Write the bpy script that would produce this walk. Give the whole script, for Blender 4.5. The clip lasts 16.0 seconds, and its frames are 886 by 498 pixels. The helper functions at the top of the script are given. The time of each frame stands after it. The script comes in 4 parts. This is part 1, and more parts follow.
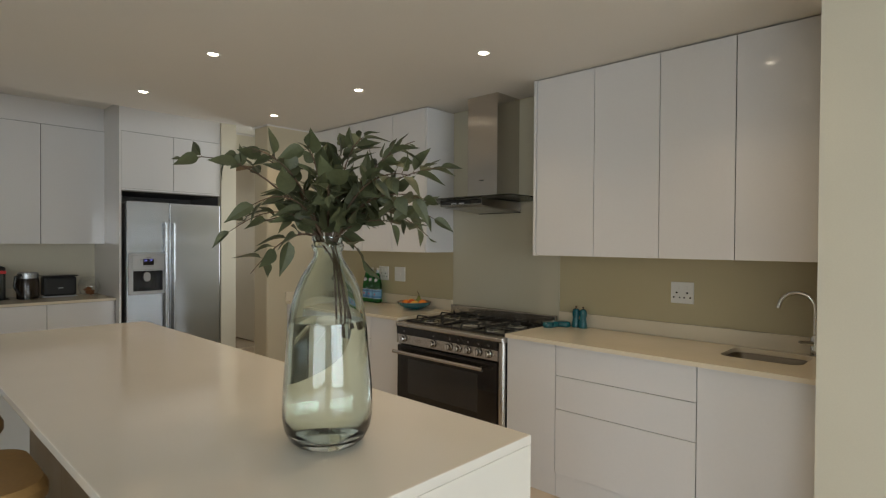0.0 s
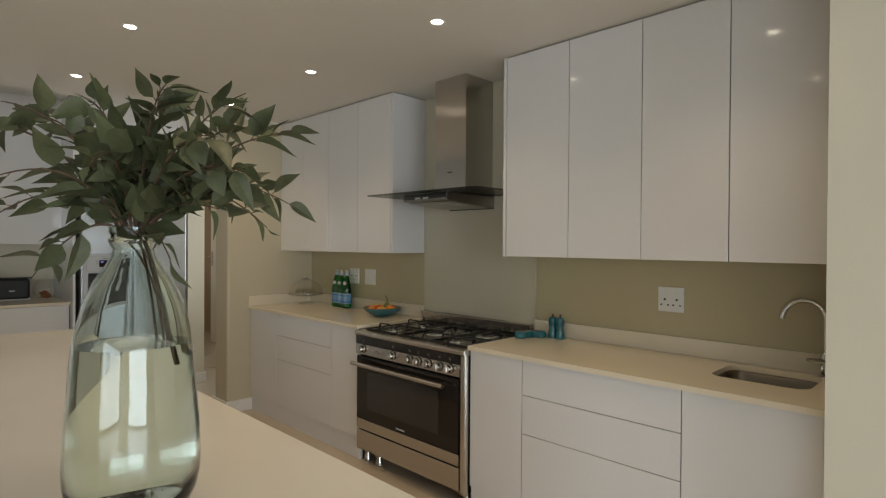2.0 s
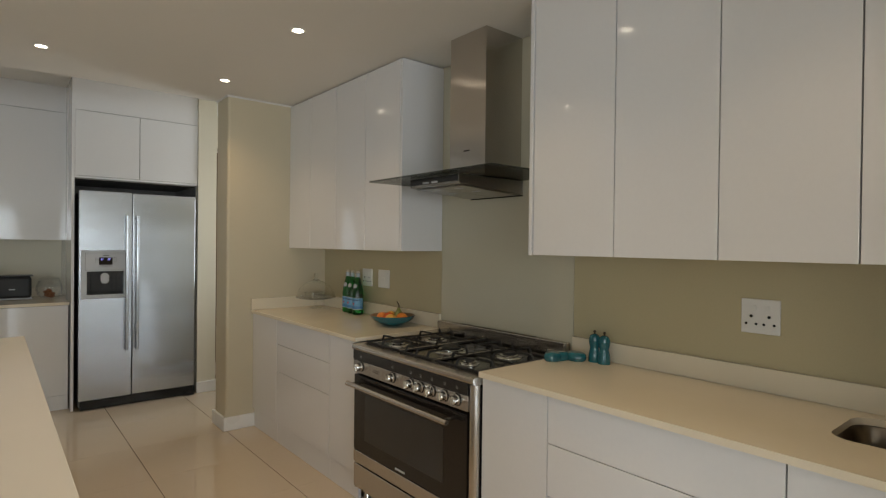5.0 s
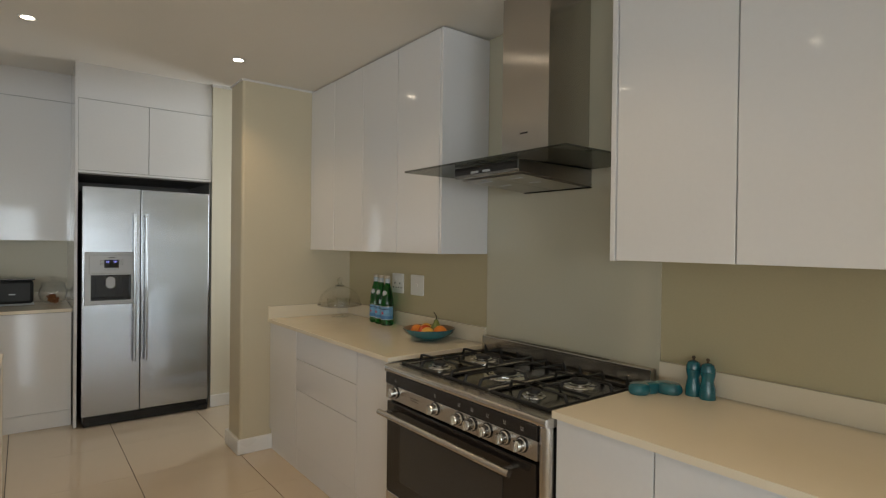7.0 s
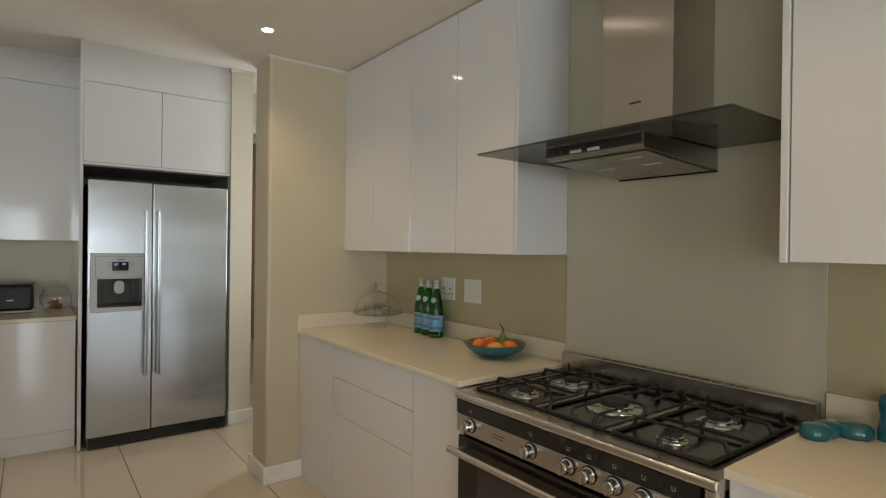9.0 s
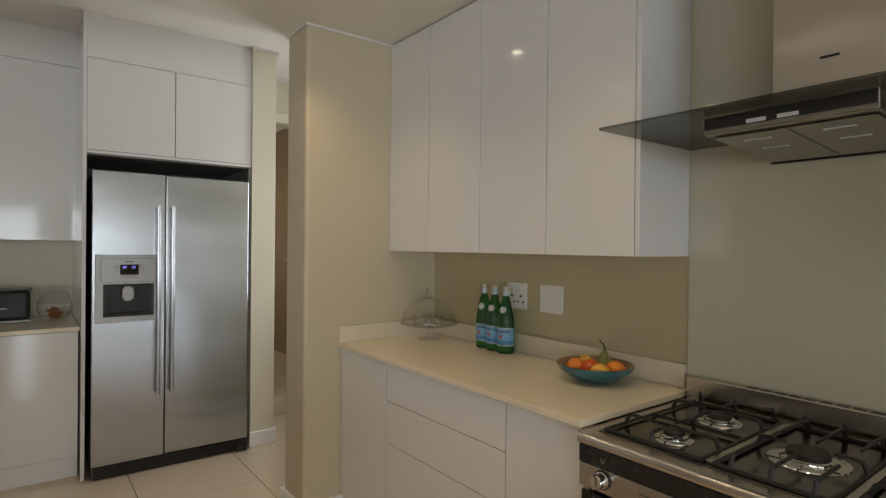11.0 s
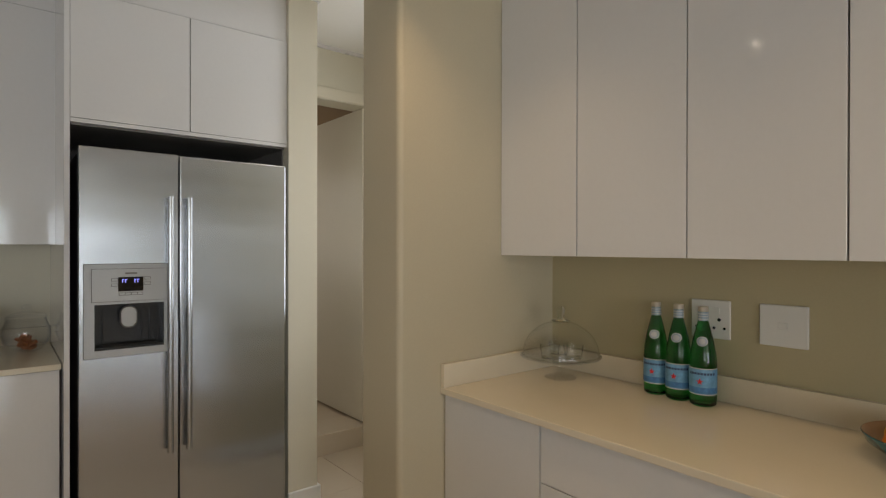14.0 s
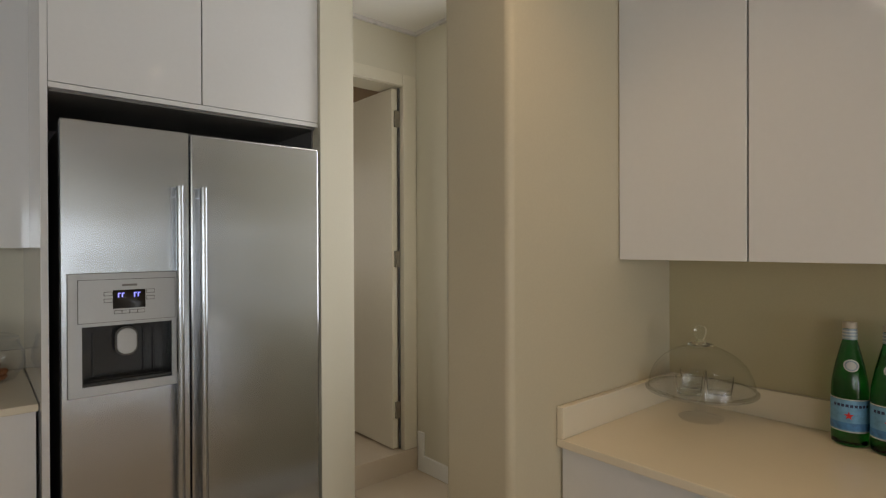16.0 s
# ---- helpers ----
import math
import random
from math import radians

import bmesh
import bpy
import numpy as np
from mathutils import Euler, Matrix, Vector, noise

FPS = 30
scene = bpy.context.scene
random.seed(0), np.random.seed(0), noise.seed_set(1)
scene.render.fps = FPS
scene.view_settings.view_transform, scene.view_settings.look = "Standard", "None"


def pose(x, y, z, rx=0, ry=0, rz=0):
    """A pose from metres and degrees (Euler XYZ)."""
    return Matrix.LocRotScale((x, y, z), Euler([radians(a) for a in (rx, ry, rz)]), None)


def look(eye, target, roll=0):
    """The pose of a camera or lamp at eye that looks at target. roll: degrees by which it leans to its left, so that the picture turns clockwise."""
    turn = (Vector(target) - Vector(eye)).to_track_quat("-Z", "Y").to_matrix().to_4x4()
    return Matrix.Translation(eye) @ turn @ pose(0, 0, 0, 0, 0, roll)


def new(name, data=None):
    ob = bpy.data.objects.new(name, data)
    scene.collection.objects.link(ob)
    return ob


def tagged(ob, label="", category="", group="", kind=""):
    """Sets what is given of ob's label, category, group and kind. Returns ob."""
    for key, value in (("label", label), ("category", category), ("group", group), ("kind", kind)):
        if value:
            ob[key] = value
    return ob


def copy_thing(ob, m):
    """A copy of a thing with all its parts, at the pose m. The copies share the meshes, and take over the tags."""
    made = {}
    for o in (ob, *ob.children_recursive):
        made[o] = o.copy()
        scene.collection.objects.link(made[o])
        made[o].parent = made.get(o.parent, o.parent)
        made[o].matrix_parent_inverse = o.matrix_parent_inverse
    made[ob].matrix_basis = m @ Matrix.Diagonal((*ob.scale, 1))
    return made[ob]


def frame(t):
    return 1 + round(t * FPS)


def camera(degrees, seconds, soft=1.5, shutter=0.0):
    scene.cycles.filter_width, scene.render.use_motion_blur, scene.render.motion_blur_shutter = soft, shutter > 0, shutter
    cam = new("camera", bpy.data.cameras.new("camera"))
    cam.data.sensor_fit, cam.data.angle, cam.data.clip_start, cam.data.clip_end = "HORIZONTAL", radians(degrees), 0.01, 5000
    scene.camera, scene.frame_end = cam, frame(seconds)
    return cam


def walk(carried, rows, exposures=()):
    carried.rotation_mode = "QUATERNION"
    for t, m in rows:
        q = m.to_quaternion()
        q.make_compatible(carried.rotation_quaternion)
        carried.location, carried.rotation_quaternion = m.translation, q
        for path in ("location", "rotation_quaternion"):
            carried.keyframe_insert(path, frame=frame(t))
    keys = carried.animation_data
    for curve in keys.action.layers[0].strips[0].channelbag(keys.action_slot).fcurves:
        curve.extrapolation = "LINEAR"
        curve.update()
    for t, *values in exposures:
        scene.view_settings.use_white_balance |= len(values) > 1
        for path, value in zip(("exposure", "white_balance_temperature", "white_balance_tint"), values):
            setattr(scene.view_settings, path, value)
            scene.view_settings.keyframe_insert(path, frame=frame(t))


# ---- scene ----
cam = camera(78.1, 16.0, soft=1.25)
PATH = [
    (0, (0.086, 0.208, 1.412), (-1.287, 1.662, 1.388), 0.4),
    (0.5, (0.075, 0.325, 1.418), (-1.303, 1.774, 1.393), 0.2),
    (1, (0.057, 0.459, 1.413), (-1.325, 1.903, 1.391), 0.2),
    (1.5, (0.051, 0.591, 1.404), (-1.344, 2.024, 1.384), 0.4),
    (2, (0.029, 0.712, 1.398), (-1.376, 2.135, 1.381), 0.4),
    (2.5, (0.006, 0.837, 1.399), (-1.418, 2.241, 1.376), 0.4),
    (3, (-0.032, 0.947, 1.382), (-1.483, 2.323, 1.365), 0.4),
    (3.5, (-0.091, 1.051, 1.38), (-1.57, 2.398, 1.365), 0.5),
    (6, (-0.489, 1.46, 1.372), (-2.058, 2.7, 1.359), 0.7),
    (6.5, (-0.615, 1.503, 1.378), (-2.194, 2.729, 1.366), 0.7),
    (7, (-0.743, 1.522, 1.381), (-2.328, 2.742, 1.365), 0.7),
    (7.5, (-0.867, 1.543, 1.366), (-2.455, 2.758, 1.355), 0.8),
    (8, (-0.995, 1.563, 1.358), (-2.588, 2.772, 1.35), 0.7),
    (8.5, (-1.129, 1.577, 1.359), (-2.727, 2.78, 1.353), 0.7),
    (9, (-1.273, 1.571, 1.362), (-2.87, 2.776, 1.355), 0.7),
    (11.5, (-2.001, 1.57, 1.36), (-3.587, 2.788, 1.354), 0.5),
    (12, (-2.182, 1.562, 1.371), (-3.762, 2.788, 1.368), 0.4),
    (12.5, (-2.345, 1.568, 1.374), (-3.921, 2.798, 1.368), 0.3),
    (13, (-2.506, 1.59, 1.357), (-4.079, 2.825, 1.358), 0.3),
    (13.5, (-2.685, 1.606, 1.367), (-4.25, 2.852, 1.36), 0.2),
    (14, (-2.848, 1.614, 1.364), (-4.399, 2.876, 1.359), 0.1),
    (14.5, (-3.025, 1.615, 1.378), (-4.565, 2.892, 1.369), 0.1),
    (15, (-3.188, 1.627, 1.381), (-4.721, 2.912, 1.371), -0.1),
    (15.5, (-3.313, 1.646, 1.372), (-4.838, 2.939, 1.364), -0.2),
    (16, (-3.452, 1.665, 1.376), (-4.97, 2.967, 1.366), -0.2),
]
EXPOSURES = [(0, -0.22, 6500, 10), (3.5, -0.12, 6520, 10), (6, -0.10, 6520, 10), (9, 0.04, 6540, 10), (12.5, -0.03, 6600, 12), (16, -0.06, 6640, 13)]
walk(cam, [(t, look(eye, target, roll)) for t, eye, target, roll in PATH], EXPOSURES)

# ---- light ----
EAST, SOUTH, NORTH, BACK_FILL, BEAM, PASSAGE_FILL = 165.0, 142.0, 13.0, 10.0, 13.0, 8.0
world = bpy.data.worlds.new("world")
scene.world = world
world.use_nodes = True
wn = world.node_tree.nodes
sky = wn.new("ShaderNodeTexSky")
sky.sky_type, sky.sun_disc = "NISHITA", False
sky.sun_elevation, sky.sun_rotation = radians(48), radians(115)
world.node_tree.links.new(sky.outputs["Color"], wn["Background"].inputs["Color"])
wn["Background"].inputs["Strength"].default_value = 0.08

sun_data = bpy.data.lights.new("sun", "SUN")
sun_data.energy, sun_data.angle, sun_data.color = 0.8, radians(12), (1.0, 0.95, 0.88)
sun = new("sun", sun_data)
sun.matrix_world = look((6, -3, 9), (0, 0, 0))


def window_light(name, at, target, wide, high, watts, colour):
    data = bpy.data.lights.new(name, "AREA")
    data.shape, data.size, data.size_y, data.energy, data.color = "RECTANGLE", wide, high, watts, colour
    ob = new(name, data)
    ob.matrix_world = look(at, target)
    return ob


window_light("daylight_east", (6.1, -0.2, 1.1), (0, -0.2, 1.1), 3.9, 2.08, EAST, (0.80, 0.91, 1.0))
window_light("daylight_south", (3.2, -4.6, 1.15), (3.2, 0, 1.15), 4.8, 2.1, SOUTH, (0.85, 0.94, 1.0))
# Fill lamp for the passage, set in an added window out of view.
window_light("passage_fill", (-5.12, 3.84, 1.6), (-5.12, 0, 1.6), 0.7, 1.4, NORTH, (0.92, 0.97, 1.0))
# Fill lamp at an invented, unseen opening; lifts the dark back room.
window_light("back_room_fill", (-8.0, 2.42, 1.6), (-8.0, 4, 1.5), 1.1, 1.0, BACK_FILL, (1.0, 0.93, 0.82))

# ---- materials ----


def mat(name, colour, rough=0.5, metal=0.0, vary=0.06, scale=3.0, fine=90.0, bump=0.02, coat=0.0, stretch=(1, 1, 1), islands=False, ior=1.5, brushed=0.0, wavy=0.0):
    """A surface with broad and fine variation of colour and gloss, and a fine relief."""
    m = bpy.data.materials.new(name)
    m.use_nodes = True
    nt = m.node_tree
    n, l = nt.nodes, nt.links
    b = n["Principled BSDF"]
    co = n.new("ShaderNodeTexCoord")
    mp = n.new("ShaderNodeMapping")
    mp.inputs["Scale"].default_value = stretch
    l.new(co.outputs["Object"], mp.inputs["Vector"])
    big, small = n.new("ShaderNodeTexNoise"), n.new("ShaderNodeTexNoise")
    big.inputs["Scale"].default_value, big.inputs["Detail"].default_value = scale, 4
    small.inputs["Scale"].default_value, small.inputs["Detail"].default_value = fine, 3
    for t in (big, small):
        l.new(mp.outputs["Vector"], t.inputs["Vector"])
    add = n.new("ShaderNodeMath")
    add.operation = "ADD"
    l.new(big.outputs["Fac"], add.inputs[0]), l.new(small.outputs["Fac"], add.inputs[1])
    if islands:
        info = n.new("ShaderNodeObjectInfo")
        more = n.new("ShaderNodeMath")
        more.operation = "ADD"
        l.new(add.outputs[0], more.inputs[0]), l.new(info.outputs["Random"], more.inputs[1])
        add = more
    ramp = n.new("ShaderNodeMapRange")
    top = 2.2 if islands else 1.4
    ramp.inputs["From Min"].default_value, ramp.inputs["From Max"].default_value = 0.6, top
    ramp.inputs["To Min"].default_value, ramp.inputs["To Max"].default_value = 1 - vary, 1 + vary
    l.new(add.outputs[0], ramp.inputs["Value"])
    mul = n.new("ShaderNodeVectorMath")
    mul.operation = "SCALE"
    mul.inputs[0].default_value = colour
    l.new(ramp.outputs["Result"], mul.inputs["Scale"])
    l.new(mul.outputs["Vector"], b.inputs["Base Color"])
    rr = n.new("ShaderNodeMapRange")
    rr.inputs["From Min"].default_value, rr.inputs["From Max"].default_value = 0.3, 0.7
    rr.inputs["To Min"].default_value, rr.inputs["To Max"].default_value = max(rough * 0.85, 0.01), rough * 1.18
    l.new(big.outputs["Fac"], rr.inputs["Value"])
    l.new(rr.outputs["Result"], b.inputs["Roughness"])
    b.inputs["Metallic"].default_value = metal
    b.inputs["Coat Weight"].default_value = coat
    b.inputs["Coat Roughness"].default_value = 0.05
    b.inputs["IOR"].default_value = ior
    if brushed:
        geo, tan = n.new("ShaderNodeNewGeometry"), n.new("ShaderNodeVectorMath")
        tan.operation = "CROSS_PRODUCT"
        tan.inputs[1].default_value = (0.05, 0.02, 1.0)
        l.new(geo.outputs["True Normal"], tan.inputs[0])
        b.inputs["Anisotropic"].default_value = brushed
        l.new(tan.outputs["Vector"], b.inputs["Tangent"])
    if bump:
        bp = n.new("ShaderNodeBump")
        bp.inputs["Strength"].default_value, bp.inputs["Distance"].default_value = bump, 0.004
        l.new(small.outputs["Fac"], bp.inputs["Height"])
        l.new(bp.outputs["Normal"], b.inputs["Normal"])
        if wavy:
            slow, roll_ = n.new("ShaderNodeTexNoise"), n.new("ShaderNodeBump")
            slow.inputs["Scale"].default_value, slow.inputs["Detail"].default_value = 4.0, 1
            l.new(co.outputs["Object"], slow.inputs["Vector"])
            roll_.inputs["Strength"].default_value, roll_.inputs["Distance"].default_value = 1.0, wavy
            l.new(slow.outputs["Fac"], roll_.inputs["Height"])
            l.new(roll_.outputs["Normal"], bp.inputs["Normal"])
    return m


def glass(name, colour, rough=0.0, ior=1.45):
    m = bpy.data.materials.new(name)
    m.use_nodes = True
    b = m.node_tree.nodes["Principled BSDF"]
    b.inputs["Base Color"].default_value = (*colour, 1)
    b.inputs["Roughness"].default_value, b.inputs["IOR"].default_value = rough, ior
    b.inputs["Transmission Weight"].default_value = 1.0
    return m


def thin_glass(name, tint, sheen=0.5):
    """A thin clear sheet: what lies behind shows straight through, with a Fresnel gloss on it."""
    m = bpy.data.materials.new(name)
    m.use_nodes = True
    n, l = m.node_tree.nodes, m.node_tree.links
    clear, gloss, mix, edge, power, most = (n.new("ShaderNode" + k) for k in ("BsdfTransparent", "BsdfGlossy", "MixShader", "LayerWeight", "Math", "Math"))
    clear.inputs["Color"].default_value = (*tint, 1)
    gloss.inputs["Roughness"].default_value = 0.03
    power.operation, power.inputs[1].default_value = "POWER", 4.0
    most.operation, most.inputs[1].default_value, most.inputs[2].default_value = "MULTIPLY_ADD", sheen, 0.04
    l.new(edge.outputs["Facing"], power.inputs[0]), l.new(power.outputs[0], most.inputs[0]), l.new(most.outputs[0], mix.inputs["Fac"])
    l.new(clear.outputs[0], mix.inputs[1]), l.new(gloss.outputs[0], mix.inputs[2])
    l.new(mix.outputs[0], n["Material Output"].inputs["Surface"])
    return m


def glow(name, colour, strength):
    m = bpy.data.materials.new(name)
    m.use_nodes = True
    b = m.node_tree.nodes["Principled BSDF"]
    b.inputs["Emission Color"].default_value = (*colour, 1)
    b.inputs["Emission Strength"].default_value = strength
    return m


M_GLOSS = mat("white gloss lacquer", (0.735, 0.725, 0.72), 0.09, vary=0.015, scale=1.2, fine=60, bump=0.0, coat=0.35)
M_CARCASS = mat("white board", (0.62, 0.60, 0.58), 0.45, vary=0.03)
M_PLINTH = mat("plinth board", (0.68, 0.66, 0.64), 0.3, vary=0.03)
M_GAP = mat("shadow gap", (0.10, 0.095, 0.09), 0.7)
M_STONE = mat("cream quartz worktop", (0.73, 0.65, 0.505), 0.14, vary=0.035, scale=5, fine=420, bump=0.01)
M_WHITESTONE = mat("white island quartz", (0.83, 0.792, 0.72), 0.09, vary=0.025, scale=4, fine=420, bump=0.01)
M_WALL = mat("cream wall paint", (0.65, 0.605, 0.485), 0.55, vary=0.03, scale=1.5, fine=160, bump=0.05)
M_SAND = mat("sand wall paint", (0.555, 0.49, 0.35), 0.5, vary=0.03, scale=1.5, fine=160, bump=0.05)
M_MATT = mat("matt black casing", (0.014, 0.014, 0.014), 0.5, vary=0.15)
M_KHAKI = mat("khaki wall paint", (0.475, 0.415, 0.262), 0.35, vary=0.03, scale=1.5, fine=160, bump=0.03)
M_CEIL = mat("ceiling paint", (0.84, 0.815, 0.765), 0.8, vary=0.02, scale=1.2, fine=140, bump=0.03)
M_TRIM = mat("white trim paint", (0.78, 0.77, 0.74), 0.3, vary=0.02)
M_SPLASH = mat("pale glass splashback", (0.515, 0.485, 0.375), 0.12, vary=0.015, bump=0.0)
M_TILE = mat("polished porcelain tile", (0.59, 0.495, 0.38), 0.05, vary=0.02, scale=2.5, fine=30, bump=0.004, islands=True, ior=1.8, wavy=0.0015)
M_GROUT = mat("dark grout", (0.05, 0.042, 0.035), 0.8)
M_STEEL = mat("brushed steel", (0.46, 0.475, 0.495), 0.22, metal=1.0, vary=0.04, scale=3, fine=140, bump=0.004, brushed=0.88, stretch=(1, 0.04, 1.6), wavy=0.0022)
M_STEELX = mat("brushed steel along the front", (0.55, 0.52, 0.48), 0.22, metal=1.0, vary=0.03, scale=3, fine=140, bump=0.008, brushed=0.92, stretch=(0.04, 1, 1.6), wavy=0.003)
M_HOOD = mat("satin filter steel", (0.36, 0.345, 0.32), 0.3, metal=1.0, vary=0.06, stretch=(0.04, 1, 1.6))
M_WELL = mat("dark steel hob", (0.20, 0.185, 0.165), 0.2, metal=1.0, vary=0.12, scale=9)
M_NICHE = mat("dark niche grey", (0.17, 0.16, 0.15), 0.4)
M_CHROME = mat("polished chrome", (0.70, 0.69, 0.67), 0.1, metal=1.0, vary=0.02, bump=0.0)
M_SINK = mat("satin sink steel", (0.22, 0.19, 0.155), 0.32, metal=1.0, vary=0.06)
M_BLACK = mat("black enamel", (0.018, 0.016, 0.015), 0.2, vary=0.2)
M_IRON = mat("cast iron", (0.012, 0.0115, 0.011), 0.55, vary=0.25, fine=300, bump=0.15)
M_OVEN = mat("oven glass", (0.012, 0.010, 0.009), 0.05, vary=0.05, bump=0.0)
M_OVENWIN = mat("oven window", (0.035, 0.034, 0.033), 0.04, vary=0.05, bump=0.0)
M_PLASTIC = mat("white plastic", (0.74, 0.73, 0.69), 0.3, vary=0.01, bump=0.0)
M_DARK = mat("dark plastic", (0.012, 0.012, 0.013), 0.22, vary=0.1)
M_GREYP = mat("silver plastic", (0.50, 0.515, 0.53), 0.3, metal=0.0, vary=0.03)
M_TEAL = mat("teal stoneware glaze", (0.012, 0.115, 0.145), 0.18, vary=0.12, scale=9, coat=0.4)
M_BOWLIN = mat("tan bowl glaze", (0.30, 0.19, 0.11), 0.3, vary=0.1, scale=12)
M_ORANGE = mat("orange peel", (0.72, 0.22, 0.02), 0.4, vary=0.12, scale=12, fine=220, bump=0.2)
M_YELLOW = mat("apricot skin", (0.72, 0.38, 0.05), 0.4, vary=0.15, scale=10, fine=220, bump=0.1)
M_RED = mat("red tomato skin", (0.60, 0.09, 0.02), 0.2, vary=0.12, scale=10)
M_PEAR = mat("pear skin", (0.16, 0.18, 0.04), 0.4, vary=0.2, scale=14)
M_STEM = mat("brown stem", (0.07, 0.045, 0.025), 0.7, vary=0.3, scale=30)
M_TWIG = mat("reddish twig", (0.10, 0.06, 0.035), 0.65, vary=0.25, scale=30)
M_LEAF = mat("eucalyptus leaf", (0.082, 0.093, 0.043), 0.5, vary=0.45, scale=14, fine=120, bump=0.15, islands=True)
M_LABEL = mat("pale blue paper label", (0.15, 0.35, 0.55), 0.5, vary=0.25, scale=40)
M_WAVE = mat("deep blue label print", (0.06, 0.20, 0.42), 0.5, vary=0.4, scale=60)
M_LABELW = mat("white paper label", (0.62, 0.62, 0.58), 0.5, vary=0.05)
M_INK = mat("navy ink", (0.02, 0.03, 0.09), 0.5)
M_STAR = mat("red print", (0.62, 0.03, 0.03), 0.5)
M_FOIL = mat("blue grey foil", (0.30, 0.38, 0.44), 0.35, vary=0.1)
M_CAP = mat("cream cap", (0.50, 0.44, 0.34), 0.4, vary=0.08)
M_COOKIE = mat("ginger biscuit", (0.30, 0.10, 0.03), 0.8, vary=0.3, scale=60, bump=0.3)
M_TAN = mat("tan leather", (0.42, 0.25, 0.09), 0.45, vary=0.1, scale=8, bump=0.1)
M_DOORP = mat("door paint", (0.72, 0.665, 0.54), 0.4, vary=0.03)
M_BROWN = mat("dark taupe", (0.24, 0.165, 0.09), 0.6, vary=0.05)
M_BRASS = mat("aged hinge steel", (0.33, 0.30, 0.25), 0.4, metal=1.0, vary=0.15)
M_GREEN = glass("green bottle glass", (0.035, 0.40, 0.09), 0.0, 1.45)
M_VASE = glass("pale aqua glass", (0.90, 0.977, 0.95), 0.0, 1.47)
M_WATER = glass("water", (0.985, 0.995, 0.965), 0.0, 1.333)
M_CLEAR = thin_glass("clear glass", (0.995, 0.996, 0.994), 0.7)
M_RIM = glass("glass rim", (0.95, 0.96, 0.95), 0.03, 1.25)
M_SMOKE = thin_glass("smoked glass", (0.46, 0.47, 0.44), 0.4)
M_JUG = glass("dark jug glass", (0.12, 0.09, 0.08), 0.0, 1.45)
M_LAMP = glow("lamp", (1.0, 0.86, 0.66), 14.0)
M_BLUE = glow("blue display digit", (0.05, 0.08, 1.0), 1.2)

# ---- mesh helpers ----


def box(bm, x0, x1, y0, y1, z0, z1, bevel=0.0, segments=2):
    r = bmesh.ops.create_cube(bm, size=1.0, matrix=Matrix.LocRotScale(((x0 + x1) / 2, (y0 + y1) / 2, (z0 + z1) / 2), None, (x1 - x0, y1 - y0, z1 - z0)))
    if bevel:
        edges = {e for v in r["verts"] for e in v.link_edges}
        bmesh.ops.bevel(bm, geom=list(edges), offset=bevel, segments=segments, profile=0.5, affect="EDGES")
    return bm


BOXED = set()


def boxes(*args, bevel=0.0):
    bm = bmesh.new()
    BOXED.add(id(bm))
    for a in args:
        box(bm, *a, bevel=bevel)
    return bm


def lathe(bm, profile, cx=0.0, cy=0.0, cz=0.0, segments=32, closed=False):
    """Turns (radius, height) points round a vertical axis; ends with radius 0 become poles."""
    rings = []
    for r, z in profile:
        if r < 1e-6:
            rings.append([bm.verts.new((cx, cy, cz + z))])
        else:
            rings.append([bm.verts.new((cx + r * math.cos(2 * math.pi * k / segments), cy + r * math.sin(2 * math.pi * k / segments), cz + z)) for k in range(segments)])
    pairs = list(zip(rings, rings[1:])) + ([(rings[-1], rings[0])] if closed else [])
    for a, b in pairs:
        for k in range(segments):
            q = (k + 1) % segments
            if len(a) == 1 and len(b) == 1:
                continue
            if len(a) == 1:
                bm.faces.new((a[0], b[q], b[k]))
            elif len(b) == 1:
                bm.faces.new((a[k], a[q], b[0]))
            else:
                bm.faces.new((a[k], a[q], b[q], b[k]))
    bmesh.ops.recalc_face_normals(bm, faces=bm.faces[:])
    return bm


def tube(bm, points, radius, segments=10):
    """A round bar along points; radius is one number or one for each point."""
    pts = [Vector(p) for p in points]
    radii = radius if isinstance(radius, (list, tuple)) else [radius] * len(pts)
    rings, side = [], None
    for i, p in enumerate(pts):
        d = (pts[min(i + 1, len(pts) - 1)] - pts[max(i - 1, 0)]).normalized()
        if side is None:
            side = d.orthogonal().normalized()
        side = (side - d * side.dot(d)).normalized()
        other = d.cross(side)
        rings.append([bm.verts.new(p + radii[i] * (math.cos(2 * math.pi * k / segments) * side + math.sin(2 * math.pi * k / segments) * other)) for k in range(segments)])
    for a, b in zip(rings, rings[1:]):
        for k in range(segments):
            q = (k + 1) % segments
            bm.faces.new((a[k], a[q], b[q], b[k]))
    bm.faces.new(rings[0][::-1]), bm.faces.new(rings[-1])
    bmesh.ops.recalc_face_normals(bm, faces=bm.faces[:])
    return bm


def mesh_of(name, bm, material, smooth=True):
    me = bpy.data.meshes.new(name)
    square = id(bm) in BOXED
    BOXED.discard(id(bm))
    bm.normal_update()
    bm.to_mesh(me)
    bm.free()
    me.materials.append(material)
    if smooth:
        me.polygons.foreach_set("use_smooth", [True] * len(me.polygons))
        me.set_sharp_from_angle(angle=radians(35))
        if square:
            me.polygons.foreach_set("use_smooth", [name == "wall_pillar" and p.area < 0.05 or name == "hob_plate" and p.area < 0.01 for p in me.polygons])
    return me


